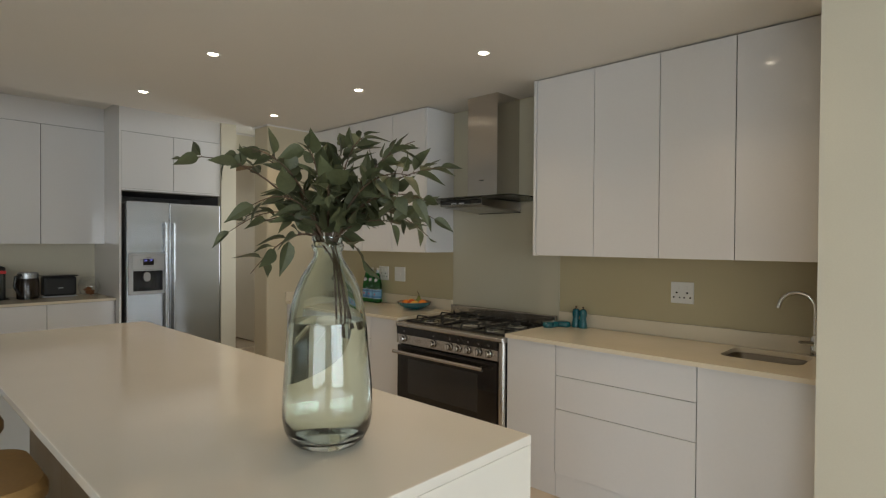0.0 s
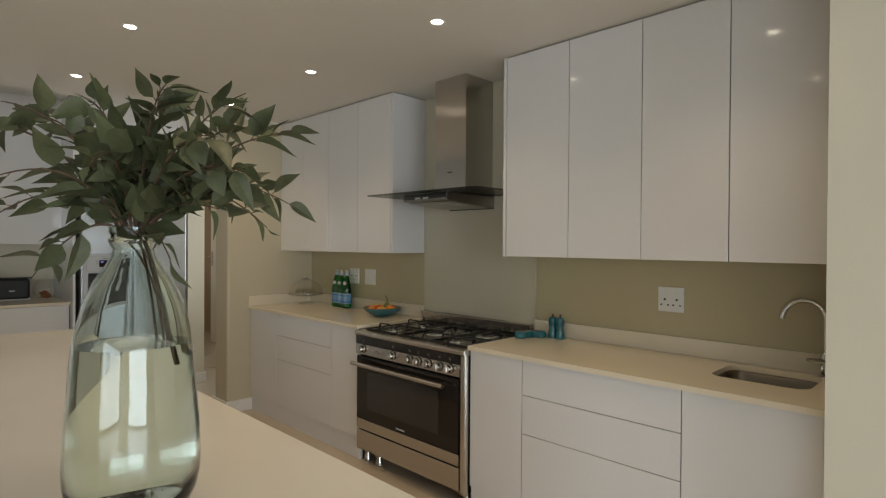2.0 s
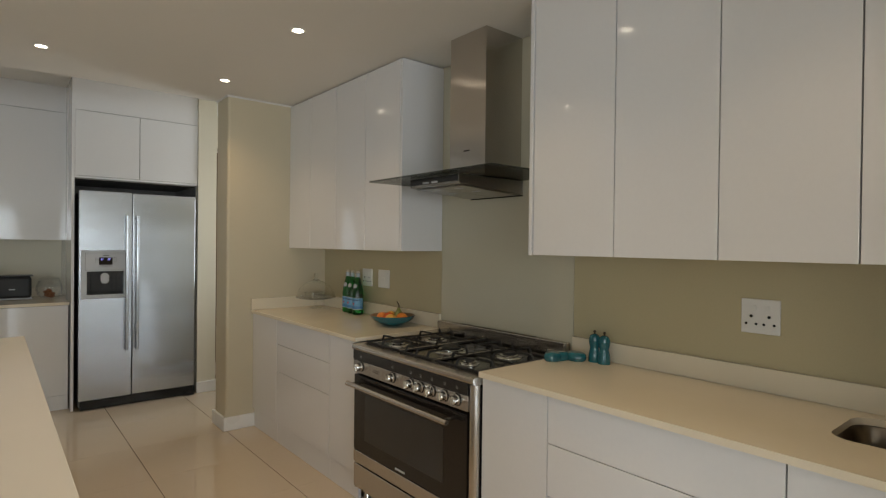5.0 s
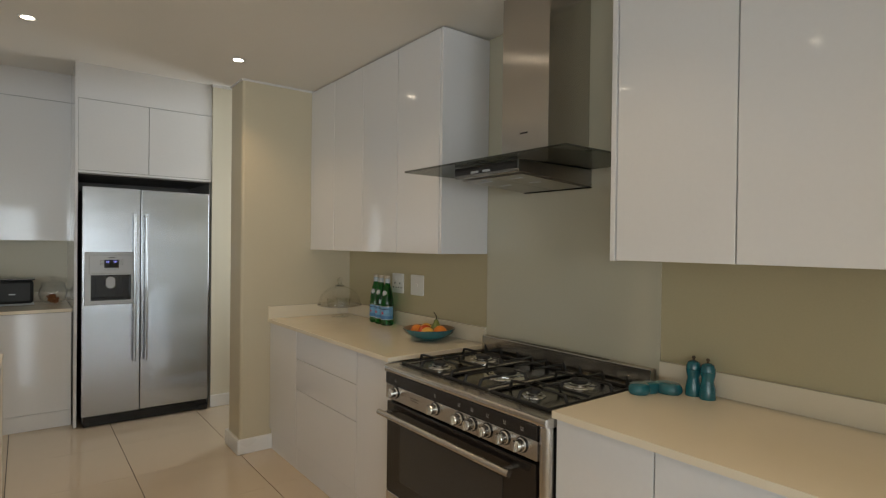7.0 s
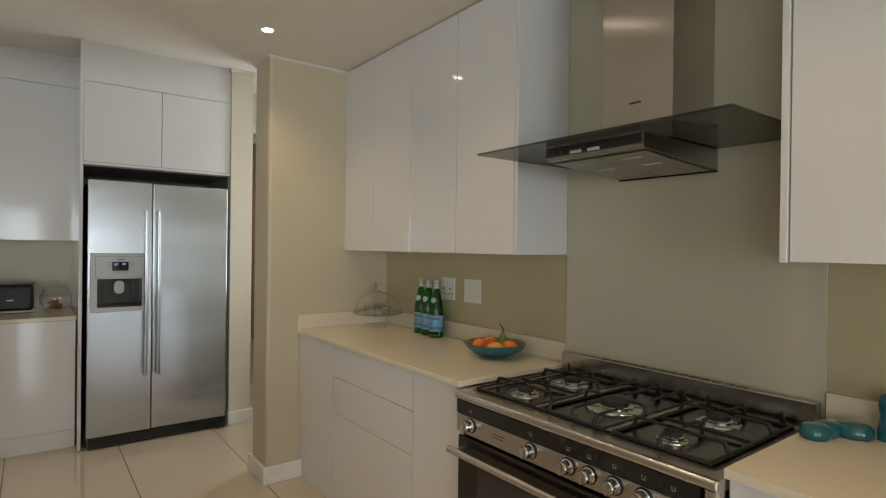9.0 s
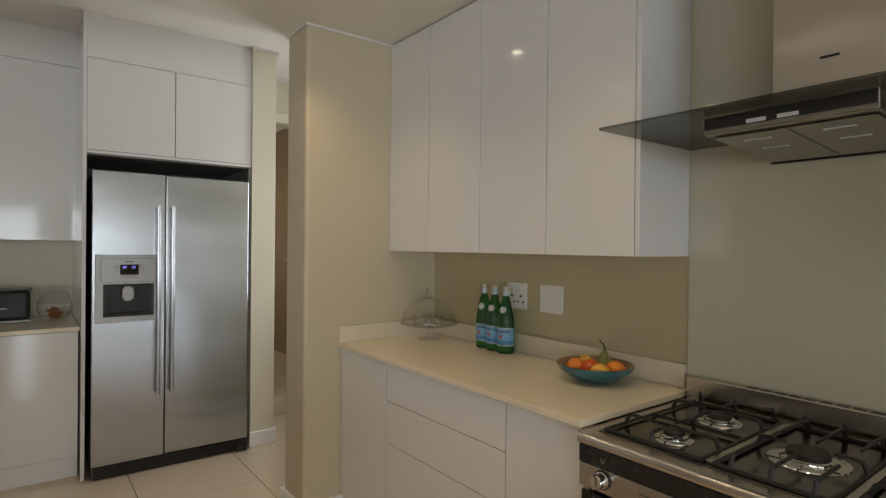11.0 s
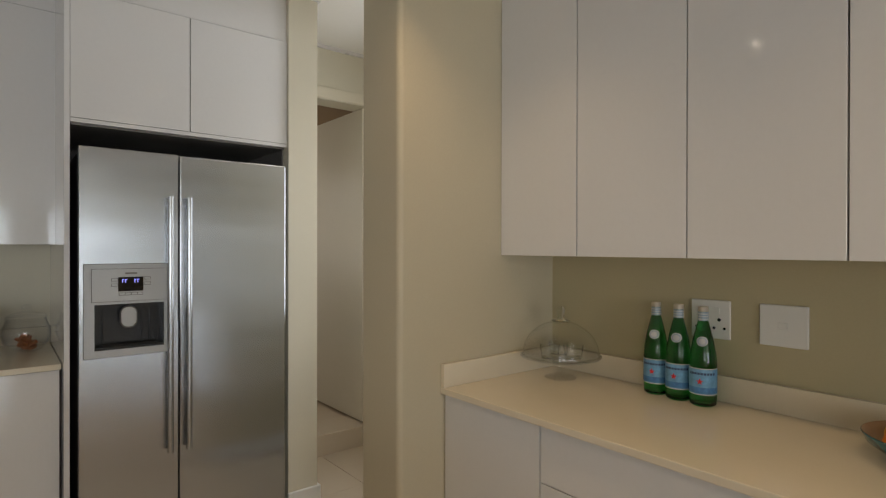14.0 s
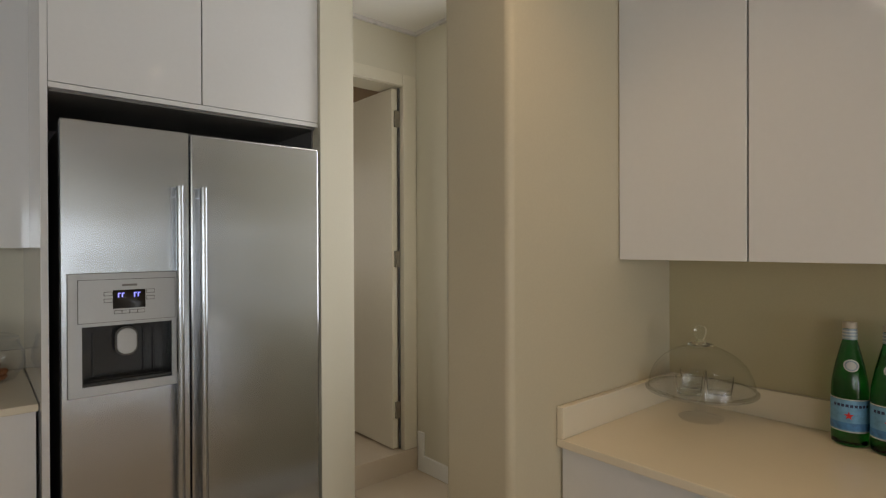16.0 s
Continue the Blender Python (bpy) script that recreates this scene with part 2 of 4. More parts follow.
def part(name, bm, material, parent=None, label="", smooth=True):
    ob = new(name, mesh_of(name, bm, material, smooth))
    if parent is not None:
        ob.parent = parent
    return tagged(ob, label)


def thing(name, label, category, group="", at=(0, 0, 0)):
    ob = new(name)
    ob.empty_display_size = 0.1
    ob.location = at
    return tagged(ob, label, category, group)


def setting(name, bm, material, label="", category="", smooth=False):
    return tagged(part(name, bm, material, None, label, smooth), label, category, kind="structure")


def arc(cx, cz, r, a0, a1, n):
    return [(cx + r * math.cos(radians(a0 + (a1 - a0) * k / n)), cz + r * math.sin(radians(a0 + (a1 - a0) * k / n))) for k in range(n + 1)]


# ---- setting ----
LOW, HIGH = 2.44, 2.69
floor = setting("floor", boxes((-6.4, 6.3, -4.75, 4.0, -0.2, -0.004)), M_GROUT, "polished cream porcelain tile floor with dark joints", "floor")
setting("floor_back_room", boxes((-9.3, -6.14, 1.9, 3.95, -0.2, 0.128)), M_TILE, "raised tiled floor behind the door", "floor")
setting("step", boxes((-6.14, -6.11, 2.93, 3.738, -0.01, 0.135), (-6.4, -6.12, 2.94, 3.738, 0.1285, 0.136), bevel=0.002), M_TILE, "cream tiled step under the doorway", "step")
setting("ceiling", boxes((-4.59, 6.3, -4.75, 3.9, LOW, LOW + 0.3)), M_CEIL, "white painted lowered ceiling with downlights", "ceiling")
setting("ceiling_high", boxes((-9.3, -4.592, -4.75, 4.0, HIGH, HIGH + 0.15)), M_CEIL, "white painted higher ceiling", "ceiling")
setting("wall_north", boxes((-4.40, -0.29, 3.43, 3.70, -0.05, LOW)), M_KHAKI, "khaki painted wall behind the worktops", "wall")
pil = boxes((-4.588, -4.346, 2.645, 3.745, -0.05, LOW - 0.012))
bmesh.ops.bevel(pil, geom=[e for e in pil.edges if abs(e.verts[0].co.z - e.verts[1].co.z) > 1 and e.verts[0].co.y < 3], offset=0.018, segments=4, profile=0.5, affect="EDGES")
setting("wall_pillar", pil, M_SAND, "cream plastered wall end with rounded corners", "wall", True)
setting("trim_pillar", boxes((-4.592, -4.339, 2.638, 3.43, LOW - 0.012, LOW + 0.002)), M_PLINTH, "thin shadow-line cornice", "trim")
pr = bmesh.new()
box(pr, -0.288, 0.40, 2.60, 3.70, -0.05, LOW)
setting("wall_east_return", pr, M_WALL, "cream painted wall beside the sink", "wall")
setting("wall_north_east", boxes((0.40, 6.2, 3.65, 3.9, -0.05, LOW)), M_WALL, "cream wall beyond the wall end", "wall")
setting("wall_stub", boxes((-6.14, -5.532, 2.772, 2.932, -0.05, HIGH - 0.02)), M_WALL, "cream wall end beside the refrigerator", "wall")
setting("trim_stub", boxes((-6.14, -5.52, 2.765, 2.945, HIGH - 0.02, HIGH)), M_PLINTH, "thin cornice", "trim")
setting("wall_passage", boxes((-6.14, -5.5, 3.745, 3.95, -0.05, HIGH), (-5.5, -4.74, 3.745, 3.95, -0.05, 0.87), (-5.5, -4.74, 3.745, 3.95, 2.33, HIGH), (-4.74, -4.55, 3.745, 3.95, -0.05, HIGH)), M_WALL, "cream passage wall", "wall")
setting("trim_passage", boxes((-6.12, -4.6, 3.725, 3.745, HIGH - 0.02, HIGH), (-6.13, -6.11, 2.945, 3.745, HIGH - 0.02, HIGH)), M_PLINTH, "thin cornice", "trim")
setting("wall_door", boxes((-6.30, -6.13, 2.945, 3.745, 2.34, HIGH), (-6.30, -6.13, 3.66, 3.745, 0.136, 2.34)), M_WALL, "cream wall over the doorway", "wall")
setting("wall_west", boxes((-6.60, -6.33, -4.75, 2.77, -0.05, HIGH)), M_WALL, "cream wall behind the far cabinets", "wall")
# Beige walls given a darker colour that holds the back room's shade.
setting("wall_back_room", boxes((-9.3, -8.6, 2.35, 2.5, 0.12, HIGH), (-7.4, -6.60, 2.35, 2.5, 0.12, HIGH), (-8.6, -7.4, 2.35, 2.5, 0.12, 1.05), (-8.6, -7.4, 2.35, 2.5, 2.15, HIGH), (-9.4, -9.2, 2.35, 3.95, 0.12, HIGH), (-9.3, -6.14, 3.90, 3.98, 0.12, HIGH)), M_BROWN, "beige back room walls with the dimness painted in", "wall")
setting("baseboard_back_room", boxes((-9.2, -6.60, 2.5, 2.512, 0.128, 0.23)), M_TRIM, "white skirting board", "skirting")
setting("wall_fascia", boxes((-4.594, -4.5895, -4.75, 2.64, LOW, HIGH)), M_CEIL, "vertical edge of the lowered ceiling", "ceiling")
setting("wall_east", boxes((6.0, 6.2, -4.75, -2.2, -0.05, LOW), (6.0, 6.2, 1.8, 3.9, -0.05, LOW), (6.0, 6.2, -2.2, 1.8, 2.2, LOW)), M_WALL, "cream wall with a wide glazed opening", "wall")
setting("wall_south", boxes((-6.4, 0.75, -4.75, -4.5, -0.05, HIGH), (5.65, 6.2, -4.75, -4.5, -0.05, LOW), (0.75, 5.65, -4.75, -4.5, 2.2, LOW)), M_WALL, "cream wall behind the living area", "wall")
win = tagged(new("window_1"), "white framed sliding glazed doors", "window", kind="structure")
for y in (-2.2, -0.2, 1.75):
    part("window_frame", boxes((6.03, 6.08, y, y + 0.05, 0.0, 2.2), bevel=0.004), M_TRIM, win)
part("window_frame", boxes((6.03, 6.08, -2.15, 1.75, 2.14, 2.2), bevel=0.004), M_TRIM, win)


win2 = tagged(new("window_2"), "white framed sliding glazed doors", "window", kind="structure")
for x in (0.75, 2.37, 3.98, 5.60):
    part("window_frame", boxes((x, x + 0.05, -4.58, -4.53, 0.0, 2.2), bevel=0.004), M_TRIM, win2)
part("window_frame", boxes((0.80, 5.60, -4.58, -4.53, 2.14, 2.2), bevel=0.004), M_TRIM, win2)

# Invented window frame around the passage fill lamp; the pillar hides it.
win3 = tagged(new("window_3"), "added unseen passage window with a white frame", "window", kind="structure")
for x in (-5.5, -4.79):
    part("window_frame", boxes((x, x + 0.05, 3.79, 3.83, 0.92, 2.28), bevel=0.004), M_TRIM, win3)
for z in (0.87, 2.28):
    part("window_frame", boxes((-5.5, -4.74, 3.79, 3.83, z, z + 0.05), bevel=0.004), M_TRIM, win3)


def skirting(name, *args):
    setting(name, boxes(*args, bevel=0.006), M_TRIM, "white painted skirting board", "skirting", True)


skirting("baseboard_pillar", (-4.606, -4.33, 2.627, 2.646, 0, 0.10), (-4.346, -4.33, 2.640, 2.86, 0, 0.10), (-4.606, -4.588, 2.640, 3.745, 0, 0.10))
skirting("baseboard_stub", (-5.532, -5.515, 2.765, 2.948, 0, 0.10), (-6.11, -5.532, 2.932, 2.948, 0, 0.10))
skirting("baseboard_passage", (-6.06, -4.6, 3.73, 3.745, 0, 0.10), (-6.108, -6.05, 3.728, 3.745, 0, 0.24))
skirting("baseboard_return", (-0.288, 0.4, 2.585, 2.60, 0, 0.10))

# splashback glass and door
setting("splashback", boxes((-2.838, -1.868, 3.424, 3.430, 0.80, LOW - 0.004), bevel=0.001), M_SPLASH, "pale grey-green glass splashback panel behind the cooker", "splashback")
frame_ob = tagged(new("door_frame"), "cream painted door frame", "door frame", kind="structure")
part("jamb", boxes((-6.30, -6.118, 3.64, 3.735, 0.136, 2.42), bevel=0.005), M_DOORP, frame_ob)
part("head", boxes((-6.30, -6.118, 2.946, 3.638, 2.345, 2.42), bevel=0.005), M_DOORP, frame_ob)
door = tagged(new("door_1"), "cream painted door standing wide open inwards", "door", kind="structure")
part("leaf", boxes((-6.965, -6.165, 3.585, 3.625, 0.145, 2.335), bevel=0.003), M_DOORP, door)
part("edge_gap", boxes((-6.163, -6.155, 3.627, 3.6385, 0.14, 2.34)), M_GAP, door)
for z in (0.33, 1.25, 2.10):
    part("hinge", boxes((-6.164, -6.150, 3.600, 3.638, z, z + 0.10), bevel=0.002), M_BRASS, door, "aged steel hinge")
hb = boxes((-6.93, -6.89, 3.577, 3.584, 1.10, 1.29), bevel=0.003)
tube(hb, [(-6.91, 3.585, 1.22), (-6.91, 3.54, 1.22), (-6.90, 3.53, 1.22), (-6.80, 3.53, 1.22)], 0.009)
part("handle", hb, M_BRASS, door, "steel lever handle")

# ---- downlights ----


def downlight(x, y, watts, z=LOW, colour=(1.0, 0.74, 0.46)):
    t = thing("downlight", "round recessed downlight switched on in the ceiling", "downlight", "ceiling downlights", (x, y, z))
    part("rim", lathe(bmesh.new(), [(0.030, 0.004), (0.030, -0.002), (0.038, -0.003), (0.040, 0.0), (0.040, 0.004)], segments=28), M_TRIM, t)
    part("lamp", lathe(bmesh.new(), [(0.0, -0.0015), (0.026, -0.001), (0.0295, 0.002)], segments=24), M_LAMP, t, "glowing warm lamp")
    d = bpy.data.lights.new("downlight_beam", "SPOT")
    d.energy, d.spot_size, d.spot_blend, d.shadow_soft_size, d.color = watts, radians(118), 0.9, 0.03, colour
    s = new("downlight_beam", d)
    s.parent = t
    s.location = (0, 0, -0.012)


for x, y in ((-4.03, 1.535), (-2.915, 1.53), (-1.80, 1.53), (-0.70, 1.53), (-4.0, 2.51), (-2.885, 2.51), (-1.80, 2.515), (-0.70, 2.515)):
    downlight(x, y, BEAM)
# Extra downlight, added unseen behind the pillar to brighten the passage.
downlight(-4.98, 3.30, PASSAGE_FILL, HIGH, (1.0, 0.93, 0.83))

# ---- cabinets ----


def base_unit(x0, x1, fronts, label):
    t = thing("base_cabinet", label, "cabinet", "base cabinets under the worktop", (x0, 2.84, 0))
    w = x1 - x0
    part("body", boxes((0.002, w - 0.002, 0.032, 0.56, 0.13, 0.70), (0.002, w - 0.002, 0.02, 0.05, 0.70, 0.846)), M_CARCASS, t)
    part("gap", boxes((0.001, w - 0.001, 0.0185, 0.0198, 0.125, 0.846)), M_GAP, t)
    for name, z0, z1 in fronts:
        part(name, boxes((0.0022, w - 0.0022, 0.0, 0.018, z0, z1), bevel=0.0012), M_GLOSS, t)
    part("plinth", boxes((0.0015, w - 0.0015, 0.012, 0.030, 0.0, 0.1345), bevel=0.001), M_GLOSS, t)
    return t


DRAWERS = (("drawer_front", 0.680, 0.846), ("drawer_front", 0.4945, 0.677), ("drawer_front", 0.138, 0.4915))
DOOR = (("door", 0.138, 0.846),)
base_unit(-4.343, -3.905, DOOR, "white gloss handleless base cabinet beside the wall end")
base_unit(-3.905, -3.145, DRAWERS, "white gloss handleless cabinet with three drawers")
base_unit(-3.145, -2.824, DOOR, "narrow white gloss base cabinet beside the cooker")
base_unit(-1.867, -1.534, DOOR, "narrow white gloss base cabinet beside the cooker")
base_unit(-1.534, -0.784, DRAWERS, "white gloss handleless cabinet with three drawers")
base_unit(-0.784, -0.291, DOOR, "white gloss base cabinet under the sink")


def wall_unit(x0, x1, label, group):
    t = thing("wall_cabinet", label, "cabinet", group, (x0, 3.12, 1.335))
    w = x1 - x0
    part("body", boxes((0.001, w - 0.001, 0.022, 0.305, 0.002, 1.095)), M_GLOSS, t)
    part("gap", boxes((0.0012, w - 0.0012, 0.0188, 0.0212, 0.004, 1.093)), M_GAP, t)
    part("door", boxes((0.0022, w - 0.0022, 0, 0.018, 0, 1.096), bevel=0.0012), M_GLOSS, t)
    return t


LEFT, RIGHT = (-4.345, -3.988, -3.610, -3.232, -2.856), (-1.856, -1.462, -1.081, -0.709, -0.291)
for a, b in zip(LEFT, LEFT[1:]):
    unit_l = wall_unit(a, b, "white high-gloss wall cabinet with one tall door", "wall cabinets beside the hood"), b - a
for a, b in reversed(list(zip(RIGHT, RIGHT[1:]))):
    unit_r = wall_unit(a, b, "white high-gloss wall cabinet with one tall door", "wall cabinets above the sink")
part("end_panel", boxes((unit_l[1] + 0.001, unit_l[1] + 0.018, 0.002, 0.3035, 0.0, 1.097), bevel=0.001), M_GLOSS, unit_l[0])
part("end_panel", boxes((-0.020, -0.0015, -0.006, 0.3035, -0.002, 1.097), bevel=0.001), M_GLOSS, unit_r)


def far_unit(y0, y1):
    t = thing("far_base_cabinet", "white gloss base cabinet beside the refrigerator", "cabinet", "base cabinets along the far wall", (-5.65, y0, 0))
    w = y1 - y0
    part("body", boxes((-0.66, -0.02, 0.002, w - 0.002, 0.11, 0.846)), M_CARCASS, t)
    part("gap", boxes((-0.0198, -0.0185, 0.001, w - 0.001, 0.11, 0.846)), M_GAP, t)
    part("door", boxes((-0.018, 0.0, 0.0025, w - 0.0025, 0.12, 0.846), bevel=0.0012), M_GLOSS, t)
    part("plinth", boxes((-0.028, -0.010, 0.0015, w - 0.0015, 0.0, 0.1165), bevel=0.001), M_GLOSS, t)
    u = thing("far_wall_cabinet", "white high-gloss wall cabinet beside the refrigerator", "cabinet", "wall cabinets along the far wall", (-6.0, y0 + 0.02, 1.375))
    part("body", boxes((-0.32, -0.02, 0.001, w - 0.001, 0.002, 1.09)), M_GLOSS, u)
    part("gap", boxes((-0.0198, -0.0188, 0.0012, w - 0.0012, 0.004, 1.088)), M_GAP, u)
    part("door", boxes((-0.018, 0, 0.0025, w - 0.0025, 0, 1.092), bevel=0.0012), M_GLOSS, u)


for k in range(6):
    far_unit(1.815 - 0.525 * (k + 1), 1.815 - 0.525 * k)
setting("bulkhead_far", boxes((-6.33, -6.01, -4.5, 1.838, 2.472, HIGH)), M_GLOSS, "white panel above the far wall cabinets", "panel")


def slab(outer, hole, z0, z1, bevel=0.0):
    """A flat slab with an optional hole; both outlines are lists of (x, y)."""
    bm = bmesh.new()
    edges = []
    for loop in (outer, hole):
        vs = [bm.verts.new((x, y, z1)) for x, y in loop]
        edges += [bm.edges.new((vs[k], vs[(k + 1) % len(vs)])) for k in range(len(vs))]
    bmesh.ops.triangle_fill(bm, use_beauty=True, use_dissolve=False, edges=edges)
    r = bmesh.ops.extrude_face_region(bm, geom=bm.faces[:])
    bmesh.ops.translate(bm, verts=[v for v in r["geom"] if isinstance(v, bmesh.types.BMVert)], vec=(0, 0, z0 - z1))
    bmesh.ops.recalc_face_normals(bm, faces=bm.faces[:])
    return bm


def round_rect(x0, x1, y0, y1, r, n=6):
    out = []
    for cx, cy, a in ((x1 - r, y1 - r, 0), (x0 + r, y1 - r, 90), (x0 + r, y0 + r, 180), (x1 - r, y0 + r, 270)):
        out += arc(cx, cy, r, a, a + 90, n)
    return out


TOP = 0.872
w = thing("worktop", "cream quartz worktop with a low upstand", "worktop", "worktops", (0, 0, 0))
part("slab", boxes((-4.344, -2.8235, 2.82, 3.429, 0.850, TOP), bevel=0.0025), M_STONE, w)
part("upstand", boxes((-4.324, -2.840, 3.409, 3.4285, TOP, 0.955), bevel=0.0015), M_STONE, w)
part("upstand", boxes((-4.344, -4.325, 2.822, 3.4285, TOP, 0.955), bevel=0.0015), M_STONE, w)
w = thing("worktop", "cream quartz worktop with an undermounted sink", "worktop", "worktops", (0, 0, 0))
HOLE = round_rect(-0.765, -0.415, 3.065, 3.355, 0.06)
part("slab", slab([(-1.868, 2.82), (-0.290, 2.82), (-0.290, 3.429), (-1.868, 3.429)], HOLE, 0.850, TOP), M_STONE, w)
part("upstand", boxes((-1.862, -0.290, 3.409, 3.4285, TOP, 0.955), bevel=0.0015), M_STONE, w)
w = thing("worktop", "cream quartz worktop beside the refrigerator", "worktop", "worktops", (0, 0, 0))
part("slab", boxes((-6.33, -5.63, -1.34, 1.818, 0.850, 0.874), bevel=0.0025), M_STONE, w)
part("upstand", boxes((-6.33, -6.31, -1.34, 1.818, 0.874, 0.955), bevel=0.0015), M_STONE, w)

# sink and tap
sk = bmesh.new()
loops = []
for inset, z, r in ((-0.006, 0.849, 0.066), (0.002, 0.835, 0.06), (0.008, 0.73, 0.055), (0.03, 0.705, 0.04)):
    loops.append([sk.verts.new((x, y, z)) for x, y in round_rect(-0.765 + inset, -0.415 - inset, 3.065 + inset, 3.355 - inset, r)])
for a, b in zip(loops, loops[1:]):
    for k in range(len(a)):
        q = (k + 1) % len(a)
        sk.faces.new((a[k], a[q], b[q], b[k]))
sk.faces.new(loops[-1])
bmesh.ops.recalc_face_normals(sk, faces=sk.faces[:])
sink = thing("sink", "small undermounted satin stainless steel sink bowl", "sink")
part("bowl", sk, M_SINK, sink)
part("drain", lathe(bmesh.new(), [(0, 0.003), (0.02, 0.003), (0.036, 0.004), (0.04, 0.0005)], -0.595, 3.235, 0.705, 20), M_CHROME, sink)
tap = thing("tap", "chrome swan-neck mixer tap with a side lever", "tap", at=(-0.415, 3.375, TOP))
part("base", lathe(bmesh.new(), [(0, 0), (0.026, 0), (0.026, 0.006), (0.021, 0.01), (0.02, 0.085), (0.013, 0.10), (0, 0.10)], segments=24), M_CHROME, tap)
neck = [(0, 0, 0.09), (0, 0, 0.16), (0, 0, 0.23)] + [(x, -0.02 * k / 10, z) for k, (x, z) in enumerate(arc(-0.075, 0.23, 0.075, 0, 165, 10))][1:]
neck.append((neck[-1][0] - 0.006, neck[-1][1], neck[-1][2] - 0.025))
part("spout", tube(bmesh.new(), neck, 0.0105, 14), M_CHROME, tap)
part("lever", tube(bmesh.new(), [(0, 0, 0.06), (-0.03, -0.035, 0.065), (-0.055, -0.06, 0.07)], [0.014, 0.011, 0.006], 12), M_CHROME, tap)


def socket_plate(x0, x1, z0, z1, holes, label):
    t = thing("socket", label, "socket", "wall sockets", (x0, 3.43, z0))
    w, h = x1 - x0, z1 - z0
    part("plate", boxes((0, w, -0.010, 0, 0, h), bevel=0.003), M_PLASTIC, t)
    if holes:
        for cx in (0.27, 0.73):
            for dx, dz, r in ((0, 0.50, 0.0055), (-0.13, 0.28, 0.0045), (0.13, 0.28, 0.0045)):
                bm = bmesh.new()
                bmesh.ops.create_cone(bm, cap_ends=True, segments=14, radius1=r, radius2=r, depth=0.002, matrix=Matrix.Translation(((cx + dx) * w, -0.0105, dz * h)) @ Matrix.Rotation(radians(90), 4, "X"))
                part("pin_hole", bm, M_DARK, t)
            part("switch", boxes(((cx - 0.07) * w + (0.06 if cx < 0.5 else -0.06) * w, (cx + 0.07) * w + (0.06 if cx < 0.5 else -0.06) * w, -0.0135, -0.0095, 0.66 * h, 0.82 * h), bevel=0.0015), M_PLASTIC, t)
    else:
        part("switch", boxes((0.40 * w, 0.60 * w, -0.013, -0.0095, 0.42 * h, 0.58 * h), bevel=0.0015), M_PLASTIC, t)


socket_plate(-1.126, -0.999, 1.072, 1.194, True, "white double wall socket above the worktop")
socket_plate(-3.744, -3.619, 1.070, 1.194, True, "white double wall socket behind the bottles")
socket_plate(-3.533, -3.402, 1.070, 1.194, False, "white blank isolator plate with a small switch")

# ---- refrigerator and its housing ----
fr = thing("refrigerator", "brushed steel side-by-side refrigerator with an ice dispenser", "refrigerator", at=(-5.49, 1.866, 0))
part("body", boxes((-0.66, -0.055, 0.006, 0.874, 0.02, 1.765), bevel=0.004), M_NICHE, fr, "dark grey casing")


def fridge_door(y0, y1):
    return boxes((-0.05, 0.0, y0, y1, 0.085, 1.775), bevel=0.007)


HOLE_F = (0.052, 0.312, 0.935, 1.125)
fd = bmesh.new()
for a in ((-0.05, 0.0, 0.0, HOLE_F[0], 0.085, 1.775), (-0.05, 0.0, HOLE_F[1], 0.3705, 0.085, 1.775)):
    box(fd, *a)
box(fd, -0.05, 0.0, HOLE_F[0], HOLE_F[1], 0.085, HOLE_F[2]), box(fd, -0.05, 0.0, HOLE_F[0], HOLE_F[1], HOLE_F[3], 1.775)
bmesh.ops.remove_doubles(fd, verts=fd.verts[:], dist=0.0001)
d1 = part("door", fd, M_STEEL, fr, "narrow freezer door with the dispenser")
d2 = part("door", fridge_door(0.3765, 0.874), M_STEEL, fr)
for y, d in ((0.332, d1), (0.409, d2)):
    hb = tube(bmesh.new(), [(0.036, y, 0.465), (0.036, y, 1.585)], 0.0125, 16)
    for z in (0.50, 1.55):
        tube(hb, [(0.0, y, z), (0.036, y, z)], 0.009, 12)
    part("handle", hb, M_STEEL, d, "long tubular steel handle")
dp = bmesh.new()
Y0, Y1, Z0, Z1 = 0.016, 0.330, 0.906, 1.292
for a in ((0.0005, 0.008, Y0, HOLE_F[0], Z0, Z1), (0.0005, 0.008, HOLE_F[1], Y1, Z0, Z1), (0.0005, 0.008, HOLE_F[0], HOLE_F[1], Z0, HOLE_F[2]), (0.0005, 0.008, HOLE_F[0], HOLE_F[1], HOLE_F[3], Z1)):
    box(dp, *a)
bmesh.ops.remove_doubles(dp, verts=dp.verts[:], dist=0.0001)
part("dispenser_frame", dp, M_GREYP, d1, "silver plastic dispenser surround")
part("surround_joint", boxes((0.0002, 0.0022, Y0 - 0.0025, HOLE_F[0], Z0 - 0.0025, Z1 + 0.0025), (0.0002, 0.0022, HOLE_F[1], Y1 + 0.0015, Z0 - 0.0025, Z1 + 0.0025), (0.0002, 0.0022, HOLE_F[0], HOLE_F[1], Z0 - 0.0025, Z0), (0.0002, 0.0022, HOLE_F[0], HOLE_F[1], Z1, Z1 + 0.0025)), M_NICHE, d1)
for y in (0.085, 0.232, 0.262):
    part("niche_rib", boxes((-0.0478, -0.036, y, y + 0.006, 0.955, 1.10), bevel=0.002), M_DARK, d1)
part("drip_tray", boxes((-0.046, -0.004, 0.075, 0.290, 0.9475, 0.953), bevel=0.002), M_DARK, d1)
part("panel_joint", boxes((0.0078, 0.0086, 0.0405, 0.3235, 1.1355, 1.2735)), M_GAP, d1)
